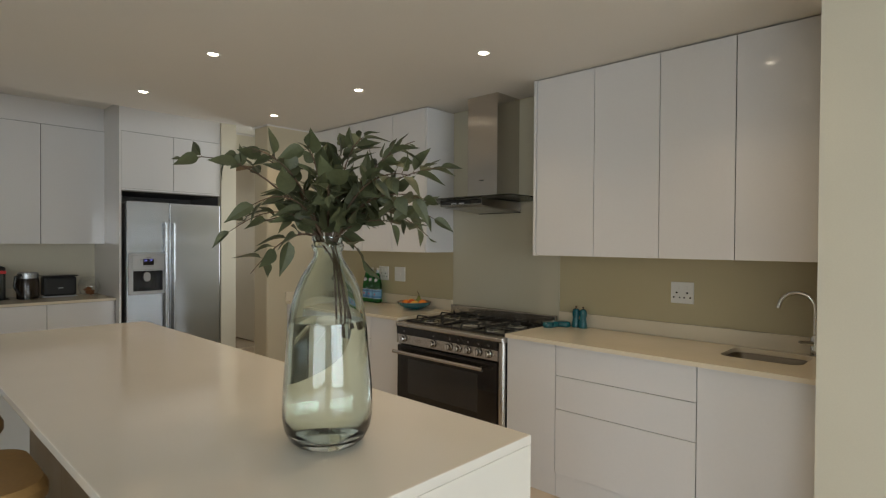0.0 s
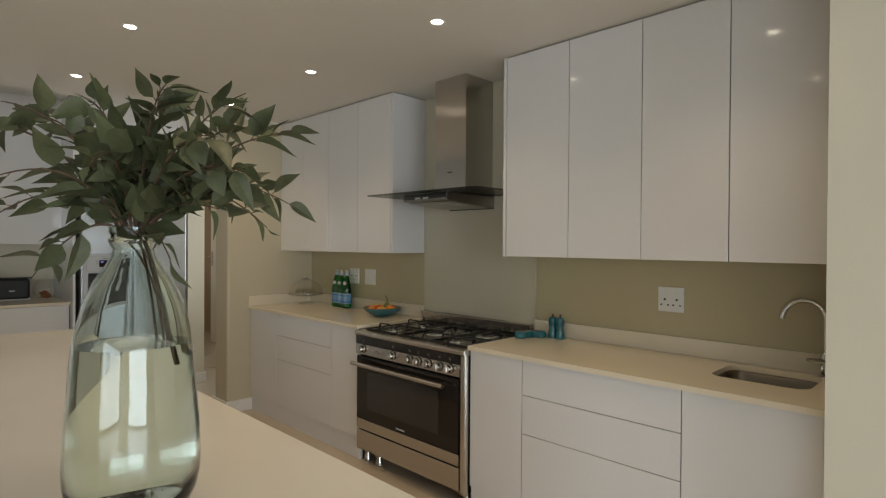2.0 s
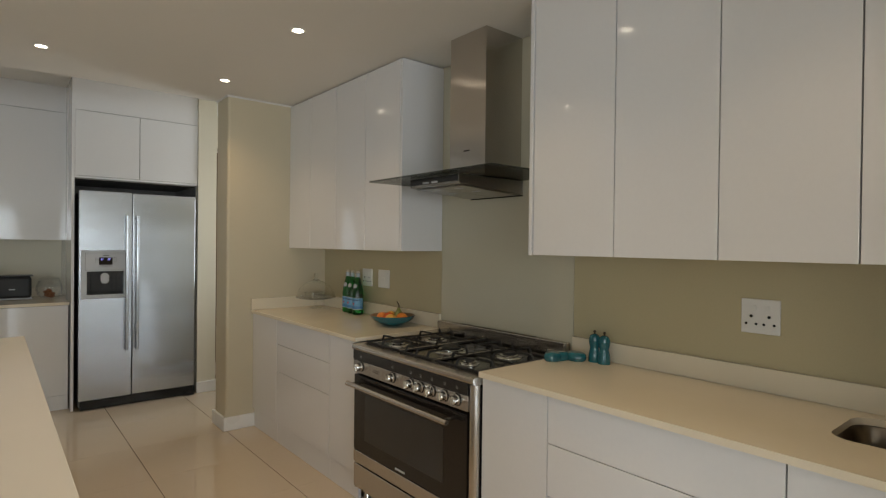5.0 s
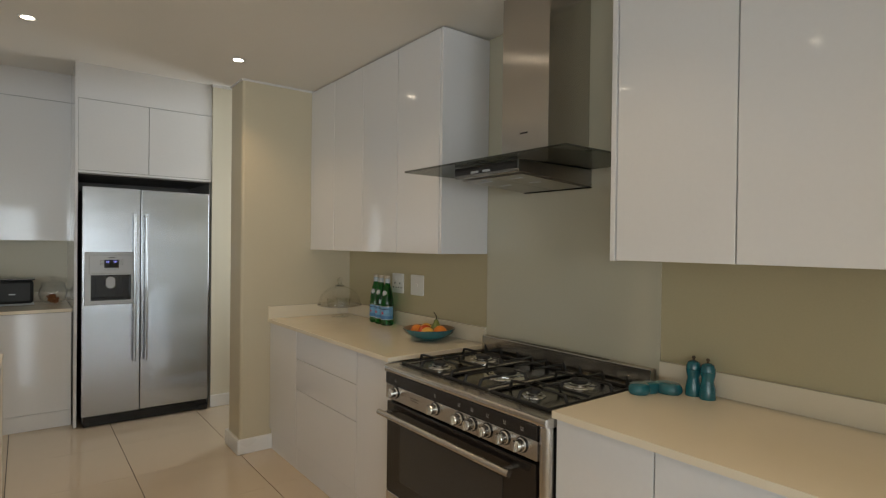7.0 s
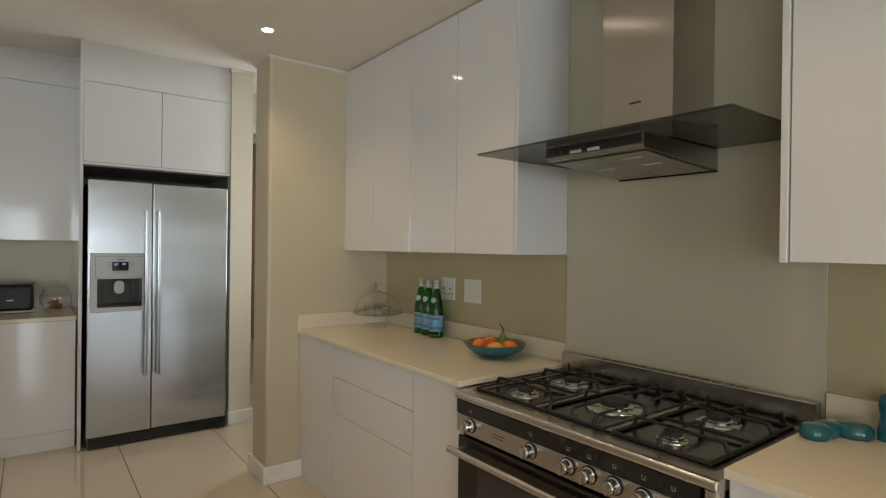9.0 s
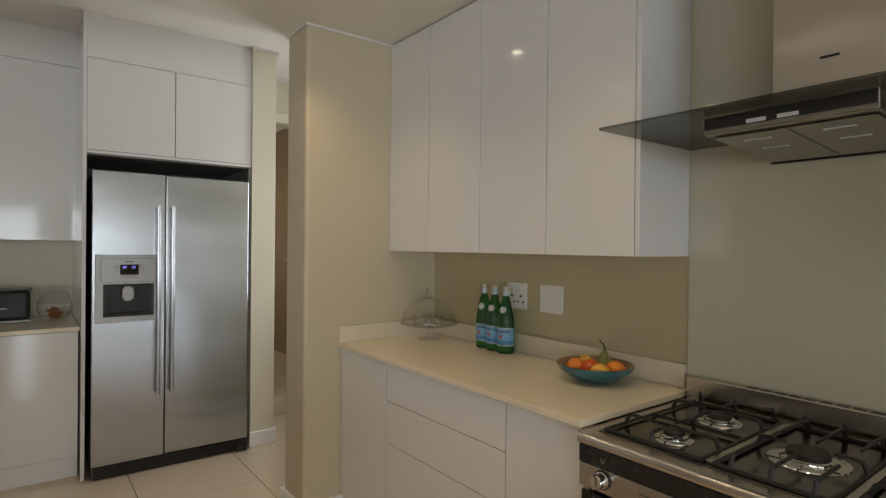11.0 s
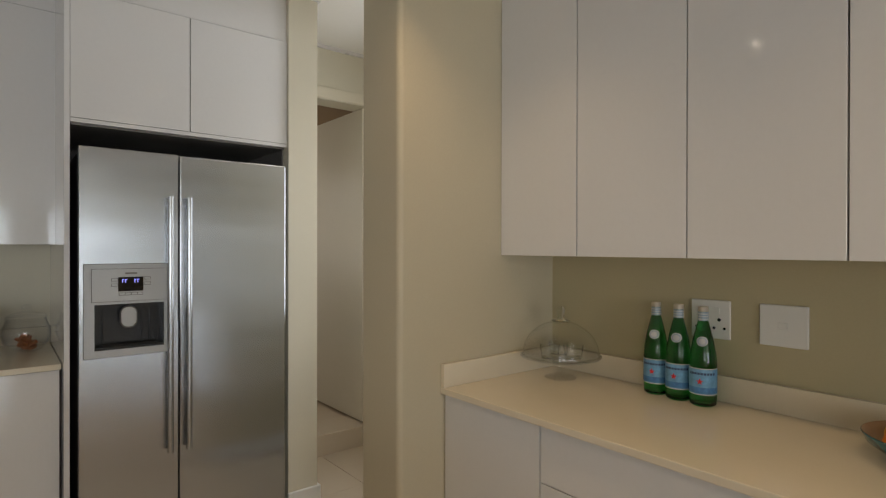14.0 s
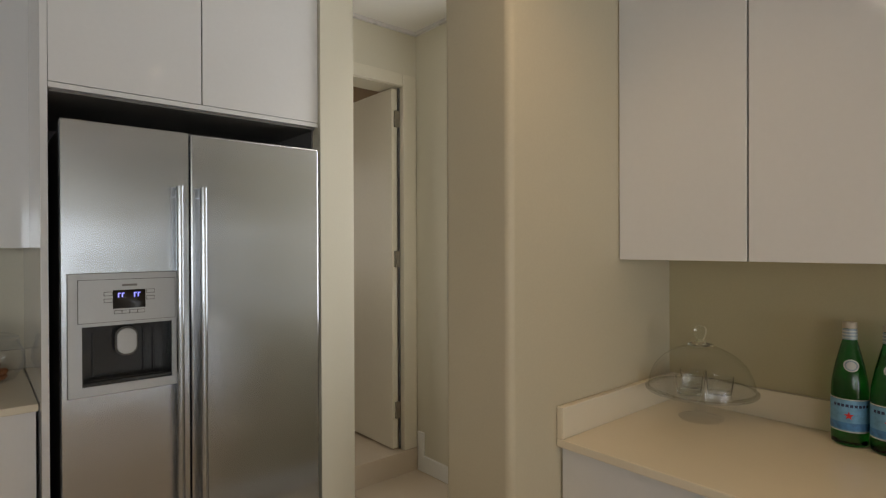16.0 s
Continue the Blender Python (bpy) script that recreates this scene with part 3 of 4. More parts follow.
part("control_panel", boxes((0.0087, 0.0115, 0.042, 0.322, 1.137, 1.272), bevel=0.001), M_GREYP, d1, "silver panel with buttons and a dark display")
part("recess", boxes((-0.052, -0.048, HOLE_F[0], HOLE_F[1], HOLE_F[2], HOLE_F[3]), (-0.05, 0.004, HOLE_F[0] + 0.0005, HOLE_F[0] + 0.003, HOLE_F[2], HOLE_F[3]), (-0.05, 0.004, HOLE_F[1] - 0.003, HOLE_F[1] - 0.0005, HOLE_F[2], HOLE_F[3]), (-0.05, 0.004, HOLE_F[0], HOLE_F[1], HOLE_F[3] - 0.003, HOLE_F[3] - 0.0005), (-0.05, 0.005, HOLE_F[0], HOLE_F[1], HOLE_F[2] + 0.0005, HOLE_F[2] + 0.012)), M_DARK, d1, "dark dispenser niche")
part("display", boxes((0.0116, 0.0125, 0.136, 0.230, 1.178, 1.238)), M_OVEN, d1, "dark display with blue digits")
for y in (0.150, 0.161, 0.196, 0.207):
    part("digit", boxes((0.0126, 0.0129, y, y + 0.0035, 1.214, 1.229), (0.0126, 0.0129, y + 0.0035, y + 0.008, 1.226, 1.229)), M_BLUE, d1)
for y, z in ((0.112, 1.222), (0.112, 1.200), (0.234, 1.226), (0.234, 1.204)):
    key = part("button", boxes((0.0116, 0.0138, y, y + 0.022, z, z + 0.010), bevel=0.001), M_GREYP, d1)
    part("button_joint", boxes((0.0116, 0.0121, y - 0.0015, y + 0.0235, z - 0.0015, z + 0.0115)), M_GAP, d1)
for k in range(4):
    part("button", boxes((0.0116, 0.0138, 0.140 + 0.0225 * k, 0.160 + 0.0225 * k, 1.162, 1.171), bevel=0.001), M_GREYP, d1)
    part("button_joint", boxes((0.0116, 0.0121, 0.1388 + 0.0225 * k, 0.1612 + 0.0225 * k, 1.1605, 1.1725)), M_GAP, d1)
part("badge", boxes((0.0116, 0.0122, 0.162, 0.206, 1.250, 1.257)), M_NICHE, d1)
pd = bmesh.new()
vs = [pd.verts.new((-0.012, y, z)) for y, z in round_rect(0.152, 0.208, 1.025, 1.108, 0.026, 8)]
f = pd.faces.new(vs)
r = bmesh.ops.extrude_face_region(pd, geom=[f])
bmesh.ops.translate(pd, verts=[v for v in r["geom"] if isinstance(v, bmesh.types.BMVert)], vec=(-0.03, 0, 0))
bmesh.ops.recalc_face_normals(pd, faces=pd.faces[:])
pj = bmesh.new()
vs = [pj.verts.new((-0.020, y, z)) for y, z in round_rect(0.146, 0.214, 1.018, 1.1145, 0.031, 8)]
pj.faces.new(vs)
part("paddle_ring", pj, M_GAP, d1)
part("paddle", pd, M_GREYP, d1, "grey oval dispenser paddle")
part("plinth_grille", boxes((-0.05, -0.012, 0.012, 0.868, 0.006, 0.078), *[(-0.012, -0.006, 0.02, 0.86, 0.016 + 0.015 * k, 0.023 + 0.015 * k) for k in range(4)], (-0.012, 0.01, 0.80, 0.868, 0.006, 0.045)), M_DARK, fr, "black ventilation grille")

hs = thing("refrigerator_housing", "white gloss tall housing around the refrigerator", "cabinet")
part("side_panel", boxes((-6.33, -5.55, 1.820, 1.840, 0, HIGH), bevel=0.001), M_GLOSS, hs)
part("shelf", boxes((-6.30, -5.551, 1.841, 2.770, 1.880, 1.897), bevel=0.001), M_GLOSS, hs)
# Dark boards inside the white housing carry the recess shade in their colour.
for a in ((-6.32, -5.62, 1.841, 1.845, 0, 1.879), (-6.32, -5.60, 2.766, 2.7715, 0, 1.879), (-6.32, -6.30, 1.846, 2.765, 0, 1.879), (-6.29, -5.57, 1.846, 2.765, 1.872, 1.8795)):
    part("lining", boxes(a), M_NICHE, hs, "dark grey boards standing in for niche shade")
part("door", boxes((-5.569, -5.551, 1.8415, 2.300, 1.899, 2.425), bevel=0.0012), M_GLOSS, hs)
part("door", boxes((-5.569, -5.551, 2.3045, 2.770, 1.899, 2.425), bevel=0.0012), M_GLOSS, hs)
part("body", boxes((-6.30, -5.575, 1.842, 2.7705, 1.90, 2.425)), M_CARCASS, hs)
part("bulkhead", boxes((-6.30, -5.562, 1.841, 2.7715, 2.430, HIGH)), M_GLOSS, hs)

# ---- cooker ----
ck = thing("cooker", "stainless steel range cooker with black glass oven door", "cooker", at=(-2.822, 2.80, 0))
W = 0.952
part("body", boxes((0.012, W - 0.012, 0.045, 0.61, 0.085, 0.80), bevel=0.003), M_BLACK, ck)
part("drawer_front", boxes((0.012, W - 0.05, 0.012, 0.045, 0.095, 0.218), bevel=0.003), M_STEELX, ck, "steel warming drawer front")
oven = part("oven_door", boxes((0.012, W - 0.05, 0.010, 0.045, 0.292, 0.688), bevel=0.003), M_OVEN, ck, "black glass oven door")
part("door_trim", boxes((0.012, W - 0.05, 0.009, 0.045, 0.228, 0.290), bevel=0.003), M_STEELX, oven)
part("window", boxes((0.12, W - 0.20, 0.0085, 0.0105, 0.36, 0.60), bevel=0.001), M_OVENWIN, oven, "dark oven window")
part("badge", boxes((0.40, 0.475, 0.0075, 0.0098, 0.306, 0.314)), M_GREYP, oven)
hb = tube(bmesh.new(), [(0.015, -0.035, 0.645), (W - 0.125, -0.035, 0.645)], 0.0125, 16)
for x in (0.05, W - 0.16):
    tube(hb, [(x, 0.012, 0.645), (x, -0.035, 0.645)], 0.009, 10)
part("handle", hb, M_STEELX, oven, "steel bar handle")
part("control_panel", boxes((0.006, W - 0.045, 0.008, 0.045, 0.700, 0.764), bevel=0.002), M_STEELX, ck, "steel strip with knobs")
for z in (0.728, 0.738):
    part("badge_line", boxes((0.195, 0.255, 0.0072, 0.0079, z, z + 0.0025)), M_STEM, ck)
part("clock_strip", boxes((0.006, W - 0.045, 0.006, 0.045, 0.766, 0.815), bevel=0.002), M_BLACK, ck, "black glass strip")
for x in (0.0025, W - 0.044):
    part("corner_post", tube(bmesh.new(), [(x + 0.022, 0.026, 0.09), (x + 0.022, 0.026, 0.815)], 0.022 if x > 0.1 else 0.012, 16), M_STEELX, ck)
hobp = boxes((0.0, W, -0.004, 0.575, 0.816, 0.846))
bmesh.ops.bevel(hobp, geom=[e for e in hobp.edges if e.verts[0].co.y < 0.1 and e.verts[1].co.y < 0.1], offset=0.013, segments=4, profile=0.5, affect="EDGES")
part("hob_plate", hobp, M_STEELX, ck, "stainless hob with a rounded front edge")
part("hob_well", boxes((0.035, W - 0.035, 0.055, 0.545, 0.8465, 0.8485), bevel=0.001), M_WELL, ck)
part("backguard", boxes((0.004, W - 0.004, 0.577, 0.612, 0.80, 0.925), bevel=0.004), M_STEELX, ck, "steel rear upstand")
for k in range(14):
    part("vent_slot", boxes((0.20 + 0.04 * k, 0.228 + 0.04 * k, 0.582, 0.606, 0.9245, 0.9262)), M_DARK, ck)
for x in (0.085, 0.372, 0.520, 0.594, 0.676, 0.762, 0.842):
    kb = lathe(bmesh.new(), [(0, 0.034), (0.017, 0.034), (0.019, 0.031), (0.019, 0.008), (0.022, 0.006), (0.022, 0)], segments=20)
    bmesh.ops.rotate(kb, verts=kb.verts[:], matrix=Matrix.Rotation(radians(90), 3, "X"))
    box(kb, -0.003, 0.003, -0.040, -0.033, -0.017, 0.017)
    bmesh.ops.translate(kb, verts=kb.verts[:], vec=(x, 0.008, 0.737))
    knob = part("knob", kb, M_CHROME, ck, "ribbed steel control knob")
    part("mark", boxes((x - 0.006, x + 0.006, 0.0055, 0.0062, 0.782, 0.785), (x - 0.006, x - 0.003, 0.0055, 0.0062, 0.787, 0.794), (x + 0.003, x + 0.006, 0.0055, 0.0062, 0.787, 0.794)), M_NICHE, ck, "pale printed mark")
    rg = lathe(bmesh.new(), [(0.0222, 0.0), (0.026, 0.0), (0.026, 0.003), (0.0222, 0.003)], segments=24, closed=True)
    bmesh.ops.rotate(rg, verts=rg.verts[:], matrix=Matrix.Rotation(radians(90), 3, "X"))
    bmesh.ops.translate(rg, verts=rg.verts[:], vec=(x, 0.008, 0.737))
    part("collar", rg, M_DARK, knob, "black collar")
for x, y, r in ((0.20, 0.16, 0.036), (0.20, 0.41, 0.044), (0.475, 0.285, 0.062), (0.75, 0.16, 0.03), (0.75, 0.41, 0.044)):
    b = part("burner", lathe(bmesh.new(), [(0, 0.016), (r * 0.8, 0.016), (r, 0.012), (r, 0.006), (r * 1.3, 0.005), (r * 1.42, 0.003), (r * 1.45, 0)], x, y, 0.8485, 28), M_CHROME, ck, "aluminium gas burner ring")
    part("cap", lathe(bmesh.new(), [(0, 0.026), (r * 0.72, 0.026), (r * 0.78, 0.023), (r * 0.78, 0.0165), (0, 0.0165)], x, y, 0.8485, 28), M_IRON, b, "black burner cap")
for x in (0.331, 0.603):
    part("divider", boxes((x, x + 0.018, 0.07, 0.53, 0.8487, 0.857), bevel=0.002), M_STEELX, ck, "steel strip between the pan supports")


def finger(g, p, q, low, high):
    """A cast bar that rises from the frame at p and runs level to q."""
    p, q = Vector(p), Vector(q)
    d = (q - p).normalized()
    up = Vector((0, 0, 1))
    tube(g, [p + up * low, p + d * 0.012 + up * (high - 0.002), p + d * 0.03 + up * high, q + up * high], [0.0065, 0.006, 0.0052, 0.0042], 6)


for x0, x1, spots in ((0.048, 0.328, (0.16, 0.41)), (0.352, 0.600, (0.285,)), (0.624, 0.904, (0.16, 0.41))):
    g = bmesh.new()
    zl, zt = 0.858, 0.882
    for y in (0.066, 0.538):
        box(g, x0, x1, y - 0.005, y + 0.005, 0.849, zl, bevel=0.002)
    for x in (x0 + 0.005, x1 - 0.005):
        box(g, x - 0.005, x + 0.005, 0.071, 0.533, 0.852, zl, bevel=0.002)
    mx = (x0 + x1) / 2
    if len(spots) == 2:
        box(g, x0 + 0.01, x1 - 0.01, 0.281, 0.289, 0.854, zl + 0.006, bevel=0.002)
    for cy in spots:
        gap = 0.03 if len(spots) == 2 else 0.05
        finger(g, (x0 + 0.004, cy, 0), (mx - gap, cy, 0), zl - 0.006, zt)
        finger(g, (x1 - 0.004, cy, 0), (mx + gap, cy, 0), zl - 0.006, zt)
        ends = (0.066 if cy < 0.3 else 0.285, 0.285 if cy < 0.2 else 0.538)
        finger(g, (mx, ends[0], 0), (mx, cy - gap, 0), zl - 0.006, zt)
        finger(g, (mx, ends[1], 0), (mx, cy + gap, 0), zl - 0.006, zt)
        if len(spots) == 1:
            for sx in (-1, 1):
                for ye in (0.066, 0.538):
                    finger(g, (mx + sx * 0.085, ye, 0), (mx + sx * 0.085, cy + (0.075 if ye > 0.3 else -0.075), 0), zl - 0.006, zt)
    for k in range(3):
        x = x0 + 0.03 + k * (x1 - x0 - 0.06) / 2
        tube(g, [(x, 0.541, 0.858), (x, 0.536, 0.878), (x, 0.530, 0.894)], [0.009, 0.006, 0.002], 6)
    part("pan_support", g, M_IRON, ck, "black cast iron pan support")
for x in (0.04, 0.16, W - 0.05):
    part("foot", lathe(bmesh.new(), [(0, 0), (0.022, 0), (0.022, 0.02), (0.017, 0.03), (0.017, 0.09), (0, 0.09)], x, 0.08, 0, 16), M_STEELX, ck)

# ---- hood ----
hd = thing("cooker_hood", "stainless chimney hood with a flat smoked glass canopy", "cooker hood", at=(0, 0, 0))
ch = boxes((-2.470, -2.206, 3.165, 3.4235, 1.72, LOW - 0.003), bevel=0.002)
part("chimney", ch, M_STEELX, hd, "brushed steel chimney")
part("canopy", boxes((-2.835, -1.900, 2.905, 3.4225, 1.706, 1.714), bevel=0.001), M_SMOKE, hd, "smoked glass canopy")
hbx = boxes((-2.565, -2.190, 2.985, 3.4225, 1.632, 1.704))
for v in hbx.verts:
    if v.co.z < 1.65 and v.co.y < 3.1:
        v.co.z = 1.660
bmesh.ops.bevel(hbx, geom=hbx.edges[:], offset=0.002, segments=2, profile=0.5, affect="EDGES")
hood = part("housing", hbx, M_HOOD, hd, "steel filter housing with a sloping underside")
part("control_strip", boxes((-2.561, -2.194, 2.981, 2.9845, 1.672, 1.702)), M_BLACK, hood, "black control strip")
for x in (-2.455, -2.385):
    part("button", boxes((x, x + 0.045, 2.9785, 2.981, 1.673, 1.682)), M_GREYP, hood)
part("rear_edge", boxes((-2.567, -2.188, 3.405, 3.4226, 1.626, 1.6315), bevel=0.001), M_BLACK, hood, "black rear edge")
part("collar", boxes((-2.475, -2.201, 3.16, 3.4225, 1.7145, 1.735), bevel=0.001), M_STEELX, hd)
SLOPE = Matrix.Translation((0, 3.02, 1.6565)) @ Matrix.Rotation(-math.atan2(0.028, 0.4375), 4, "X")
for x in (-2.555, -2.376):
    fbm = boxes((x, x + 0.175, 0.0, 0.37, -0.0035, -0.0005), bevel=0.001)
    bmesh.ops.transform(fbm, matrix=SLOPE, verts=fbm.verts[:])
    flt = part("filter", fbm, M_HOOD, hood, "metal grease filter")
    for y in (0.05, 0.16):
        sbm = boxes((x + 0.055, x + 0.12, y, y + 0.012, -0.0065, -0.0036), bevel=0.001)
        bmesh.ops.transform(sbm, matrix=SLOPE, verts=sbm.verts[:])
        part("catch", sbm, M_GREYP, flt)
part("badge", boxes((-2.36, -2.318, 3.1635, 3.1648, 1.845, 1.851)), M_DARK, hd)

# ---- island ----
isl = thing("island", "cream quartz kitchen island with a waterfall end", "kitchen island")
part("top", boxes((-3.760, -0.757, 0.535, 1.458, 0.862, 0.888), bevel=0.0025), M_WHITESTONE, isl)
part("waterfall_end", boxes((-0.785, -0.757, 0.536, 1.457, 0.0, 0.8615), bevel=0.002), M_WHITESTONE, isl)
part("waterfall_end", boxes((-3.759, -3.73, 0.536, 1.457, 0.0, 0.8615), bevel=0.002), M_WHITESTONE, isl)
for k in range(4):
    x = -3.728 + k * 0.735
    cab = part("cabinet", boxes((x + 0.001, x + 0.734, 0.86, 1.40, 0.12, 0.861)), M_CARCASS, isl)
    # Dark brown sheet over the paler back of the cabinet.
    part("back_panel", boxes((x + 0.001, x + 0.734, 0.845, 0.8595, 0.0, 0.861), bevel=0.001), M_BROWN, cab, "dark back panel")
    part("door", boxes((x + 0.003, x + 0.732, 1.4005, 1.418, 0.13, 0.855), bevel=0.0012), M_GLOSS, cab)
part("plinth", boxes((-3.728, -0.787, 0.90, 1.36, 0, 0.119)), M_PLINTH, isl)


def bar_stool(x, y):
    t = thing("bar_stool", "tan leather bar stool tucked under the island", "stool", "bar stools", (x, y, 0))
    st = bmesh.new()
    outer = round_rect(-0.24, 0.24, -0.20, 0.20, 0.12, 8)
    rings = []
    for s, z in ((0.96, 0.62), (1.0, 0.635), (1.0, 0.665), (0.94, 0.685)):
        rings.append([st.verts.new((a * s, b * s, z)) for a, b in outer])
    for a, b in zip(rings, rings[1:]):
        for k in range(len(a)):
            q = (k + 1) % len(a)
            st.faces.new((a[k], a[q], b[q], b[k]))
    st.faces.new(rings[-1]), st.faces.new(rings[0][::-1])
    part("seat", st, M_TAN, t)
    for sx in (-1, 1):
        for sy in (-1, 1):
            part("leg", tube(bmesh.new(), [(sx * 0.17, sy * 0.14, 0.63), (sx * 0.21, sy * 0.18, 0.0)], 0.012), M_CHROME, t)
    for sy in (-1, 1):
        part("footrest", tube(bmesh.new(), [(-0.198, sy * 0.166, 0.22), (0.198, sy * 0.166, 0.22)], 0.009), M_CHROME, t)
    return t


stool = bar_stool(-2.10, 0.40)
copy_thing(stool, pose(-2.9, 0.40, 0))

# ---- vase with eucalyptus ----
VX, VY, VZ = -1.105, 1.035, 0.889
vase = thing("vase", "tall pale aqua glass bottle vase half filled with water", "vase", at=(VX, VY, VZ))
outer = [(0, 0.004), (0.05, 0.003), (0.066, 0.0), (0.084, 0.006), (0.099, 0.020), (0.109, 0.042), (0.1145, 0.075), (0.1150, 0.115), (0.1125, 0.17), (0.1075, 0.235), (0.102, 0.30), (0.0955, 0.35), (0.085, 0.395), (0.067, 0.435), (0.048, 0.463), (0.037, 0.482), (0.034, 0.496), (0.039, 0.504), (0.042, 0.513), (0.037, 0.521), (0.041, 0.529), (0.0405, 0.538)]
inner = [(0.036, 0.538), (0.0345, 0.524), (0.036, 0.511), (0.0295, 0.497), (0.033, 0.481), (0.044, 0.460), (0.063, 0.431), (0.081, 0.391), (0.0915, 0.347), (0.0975, 0.30), (0.103, 0.235), (0.108, 0.17), (0.1103, 0.115), (0.1095, 0.077), (0.102, 0.047), (0.088, 0.030), (0.06, 0.024), (0, 0.032)]
vb = lathe(bmesh.new(), outer + inner, segments=72)
for v in vb.verts:
    wob = noise.noise(v.co * 9 + Vector((3, 1, 0))) * 0.0030
    rad = Vector((v.co.x, v.co.y, 0))
    if rad.length > 0.01:
        v.co += rad.normalized() * wob
part("glass_body", vb, M_VASE, vase)
wb = lathe(bmesh.new(), [(0, 0.0325), (0.06, 0.0245), (0.0875, 0.0305), (0.1014, 0.0475), (0.1089, 0.0775), (0.1097, 0.115), (0.1074, 0.17), (0.1024, 0.235), (0.0969, 0.30), (0.0948, 0.320), (0.0, 0.320)], segments=72)
for v in wb.verts:
    rad = Vector((v.co.x, v.co.y, 0))
    if rad.length > 0.01:
        v.co += rad.normalized() * noise.noise(v.co * 9 + Vector((3, 1, 0))) * 0.0030
part("water", wb, M_WATER, vase, "clear water")

rng = random.Random(11)


def leaf_mesh(name, length, width, fold, droop, pointed):
    bm = bmesh.new()
    n = 7
    rows = []
    for i in range(n + 1):
        s = i / n
        wid = width * (math.sin(math.pi * s ** pointed) ** 1.15) if 0 < i < n else 0.0
        z = -droop * s * s * length
        if wid < 1e-5:
            rows.append([bm.verts.new((s * length, 0, z))])
        else:
            rows.append([bm.verts.new((s * length, k * wid / 2, z + abs(k) * fold * wid + 0.02 * length * math.sin(5 * s + k))) for k in (-1, 0, 1)])
    for a, b in zip(rows, rows[1:]):
        if len(a) == 1:
            bm.faces.new((a[0], b[1], b[0])), bm.faces.new((a[0], b[2], b[1]))
        elif len(b) == 1:
            bm.faces.new((a[0], a[1], b[0])), bm.faces.new((a[1], a[2], b[0]))
        else:
            bm.faces.new((a[0], a[1], b[1], b[0])), bm.faces.new((a[1], a[2], b[2], b[1]))
    me = mesh_of(name, bm, M_LEAF)
    return me


LEAVES = [leaf_mesh("leaf", 0.066, 0.039, 0.16, 0.12, 0.64), leaf_mesh("leaf", 0.056, 0.039, 0.12, 0.10, 0.66), leaf_mesh("leaf", 0.076, 0.031, 0.22, 0.2, 0.60), leaf_mesh("leaf", 0.046, 0.032, 0.1, 0.1, 0.70), leaf_mesh("leaf", 0.036, 0.014, 0.2, 0.2, 0.8)]
bunch = thing("eucalyptus_bunch", "bunch of grey-green eucalyptus branches standing in the vase", "plant", at=(VX, VY, VZ))


def bezier(p0, p1, p2, n):
    return [(1 - s) ** 2 * p0 + 2 * s * (1 - s) * p1 + s * s * p2 for s in (k / n for k in range(n + 1))]


single, rest = [], bmesh.new()


def branch(tip, lift, start, leaves, long, scale=1.16):
    """One branch: a stem from the water through the neck to its tip, with paired leaves."""
    neck = Vector((0.018 * tip[0] / 0.3, 0.018 * tip[1] / 0.3, 0.52))
    base = Vector(start)
    tipv = Vector(tip)
    mid = neck + Vector((tip[0] * 0.35, tip[1] * 0.35, lift))
    pts = bezier(neck, mid, tipv, 14)
    if long:
        pts = bezier(base, (base + neck) / 2 + Vector((0, 0, 0.06)), neck, 6) + pts[1:]
    bm = bmesh.new()
    tube(bm, pts, [0.0032 - 0.0022 * k / (len(pts) - 1) for k in range(len(pts))], 6)
    upper = bezier(neck, mid, tipv, 60)
    total = leaves
    spots = []
    for k in range(total):
        s = 0.12 + 0.88 * (k + rng.uniform(-0.2, 0.2)) / (total - 1)
        s = min(max(s, 0.08), 1.0)
        i = min(int(s * 60), 59)
        p, d = upper[i], (upper[i + 1] - upper[i]).normalized()
        spots.append((s, p, d))
    side0 = rng.uniform(0, math.pi)
    for k, (s, p, d) in enumerate(spots):
        axis = d.orthogonal().normalized()
        axis = Matrix.Rotation(side0 + k * math.radians(97) + rng.uniform(-0.4, 0.4), 3, d) @ axis
        pair = (1, -1) if k < total - 1 else (1,)
        for sgn in pair:
            if rng.random() < 0.16:
                continue
            way = (axis * sgn * rng.uniform(0.6, 1.0) + d * rng.uniform(0.3, 1.1) + Vector((0, 0, rng.uniform(-0.35, 0.55)))).normalized()
            if k == total - 1:
                way = d
            up = Vector((rng.uniform(-1.2, 1.2), rng.uniform(-1.2, 1.2), 0.8))
            side = up.cross(way).normalized()
            nrm = way.cross(side)
            rot = Matrix((way, side, nrm)).transposed().to_4x4()
            size = scale * (1.05 - 0.30 * s) * rng.uniform(0.65, 1.22)
            kind = rng.choice((0, 0, 1, 2, 2, 3)) if s < 0.9 else rng.choice((0, 2, 2, 4))
            stalk = p + way * 0.008
            tube(bm, [p, stalk], 0.0009, 4)
            place = Matrix.Translation(stalk) @ rot @ Matrix.Scale(size, 4)
            if len(single) < 290 and rng.random() < 0.5:
                lf = new("leaf", LEAVES[kind])
                lf.parent = bunch
                lf.matrix_local = place
                single.append(lf)
            else:
                first = len(rest.verts)
                rest.from_mesh(LEAVES[kind])
                rest.verts.ensure_lookup_table()
                bmesh.ops.transform(rest, matrix=place, verts=rest.verts[first:])
    part("stem", bm, M_TWIG, bunch)


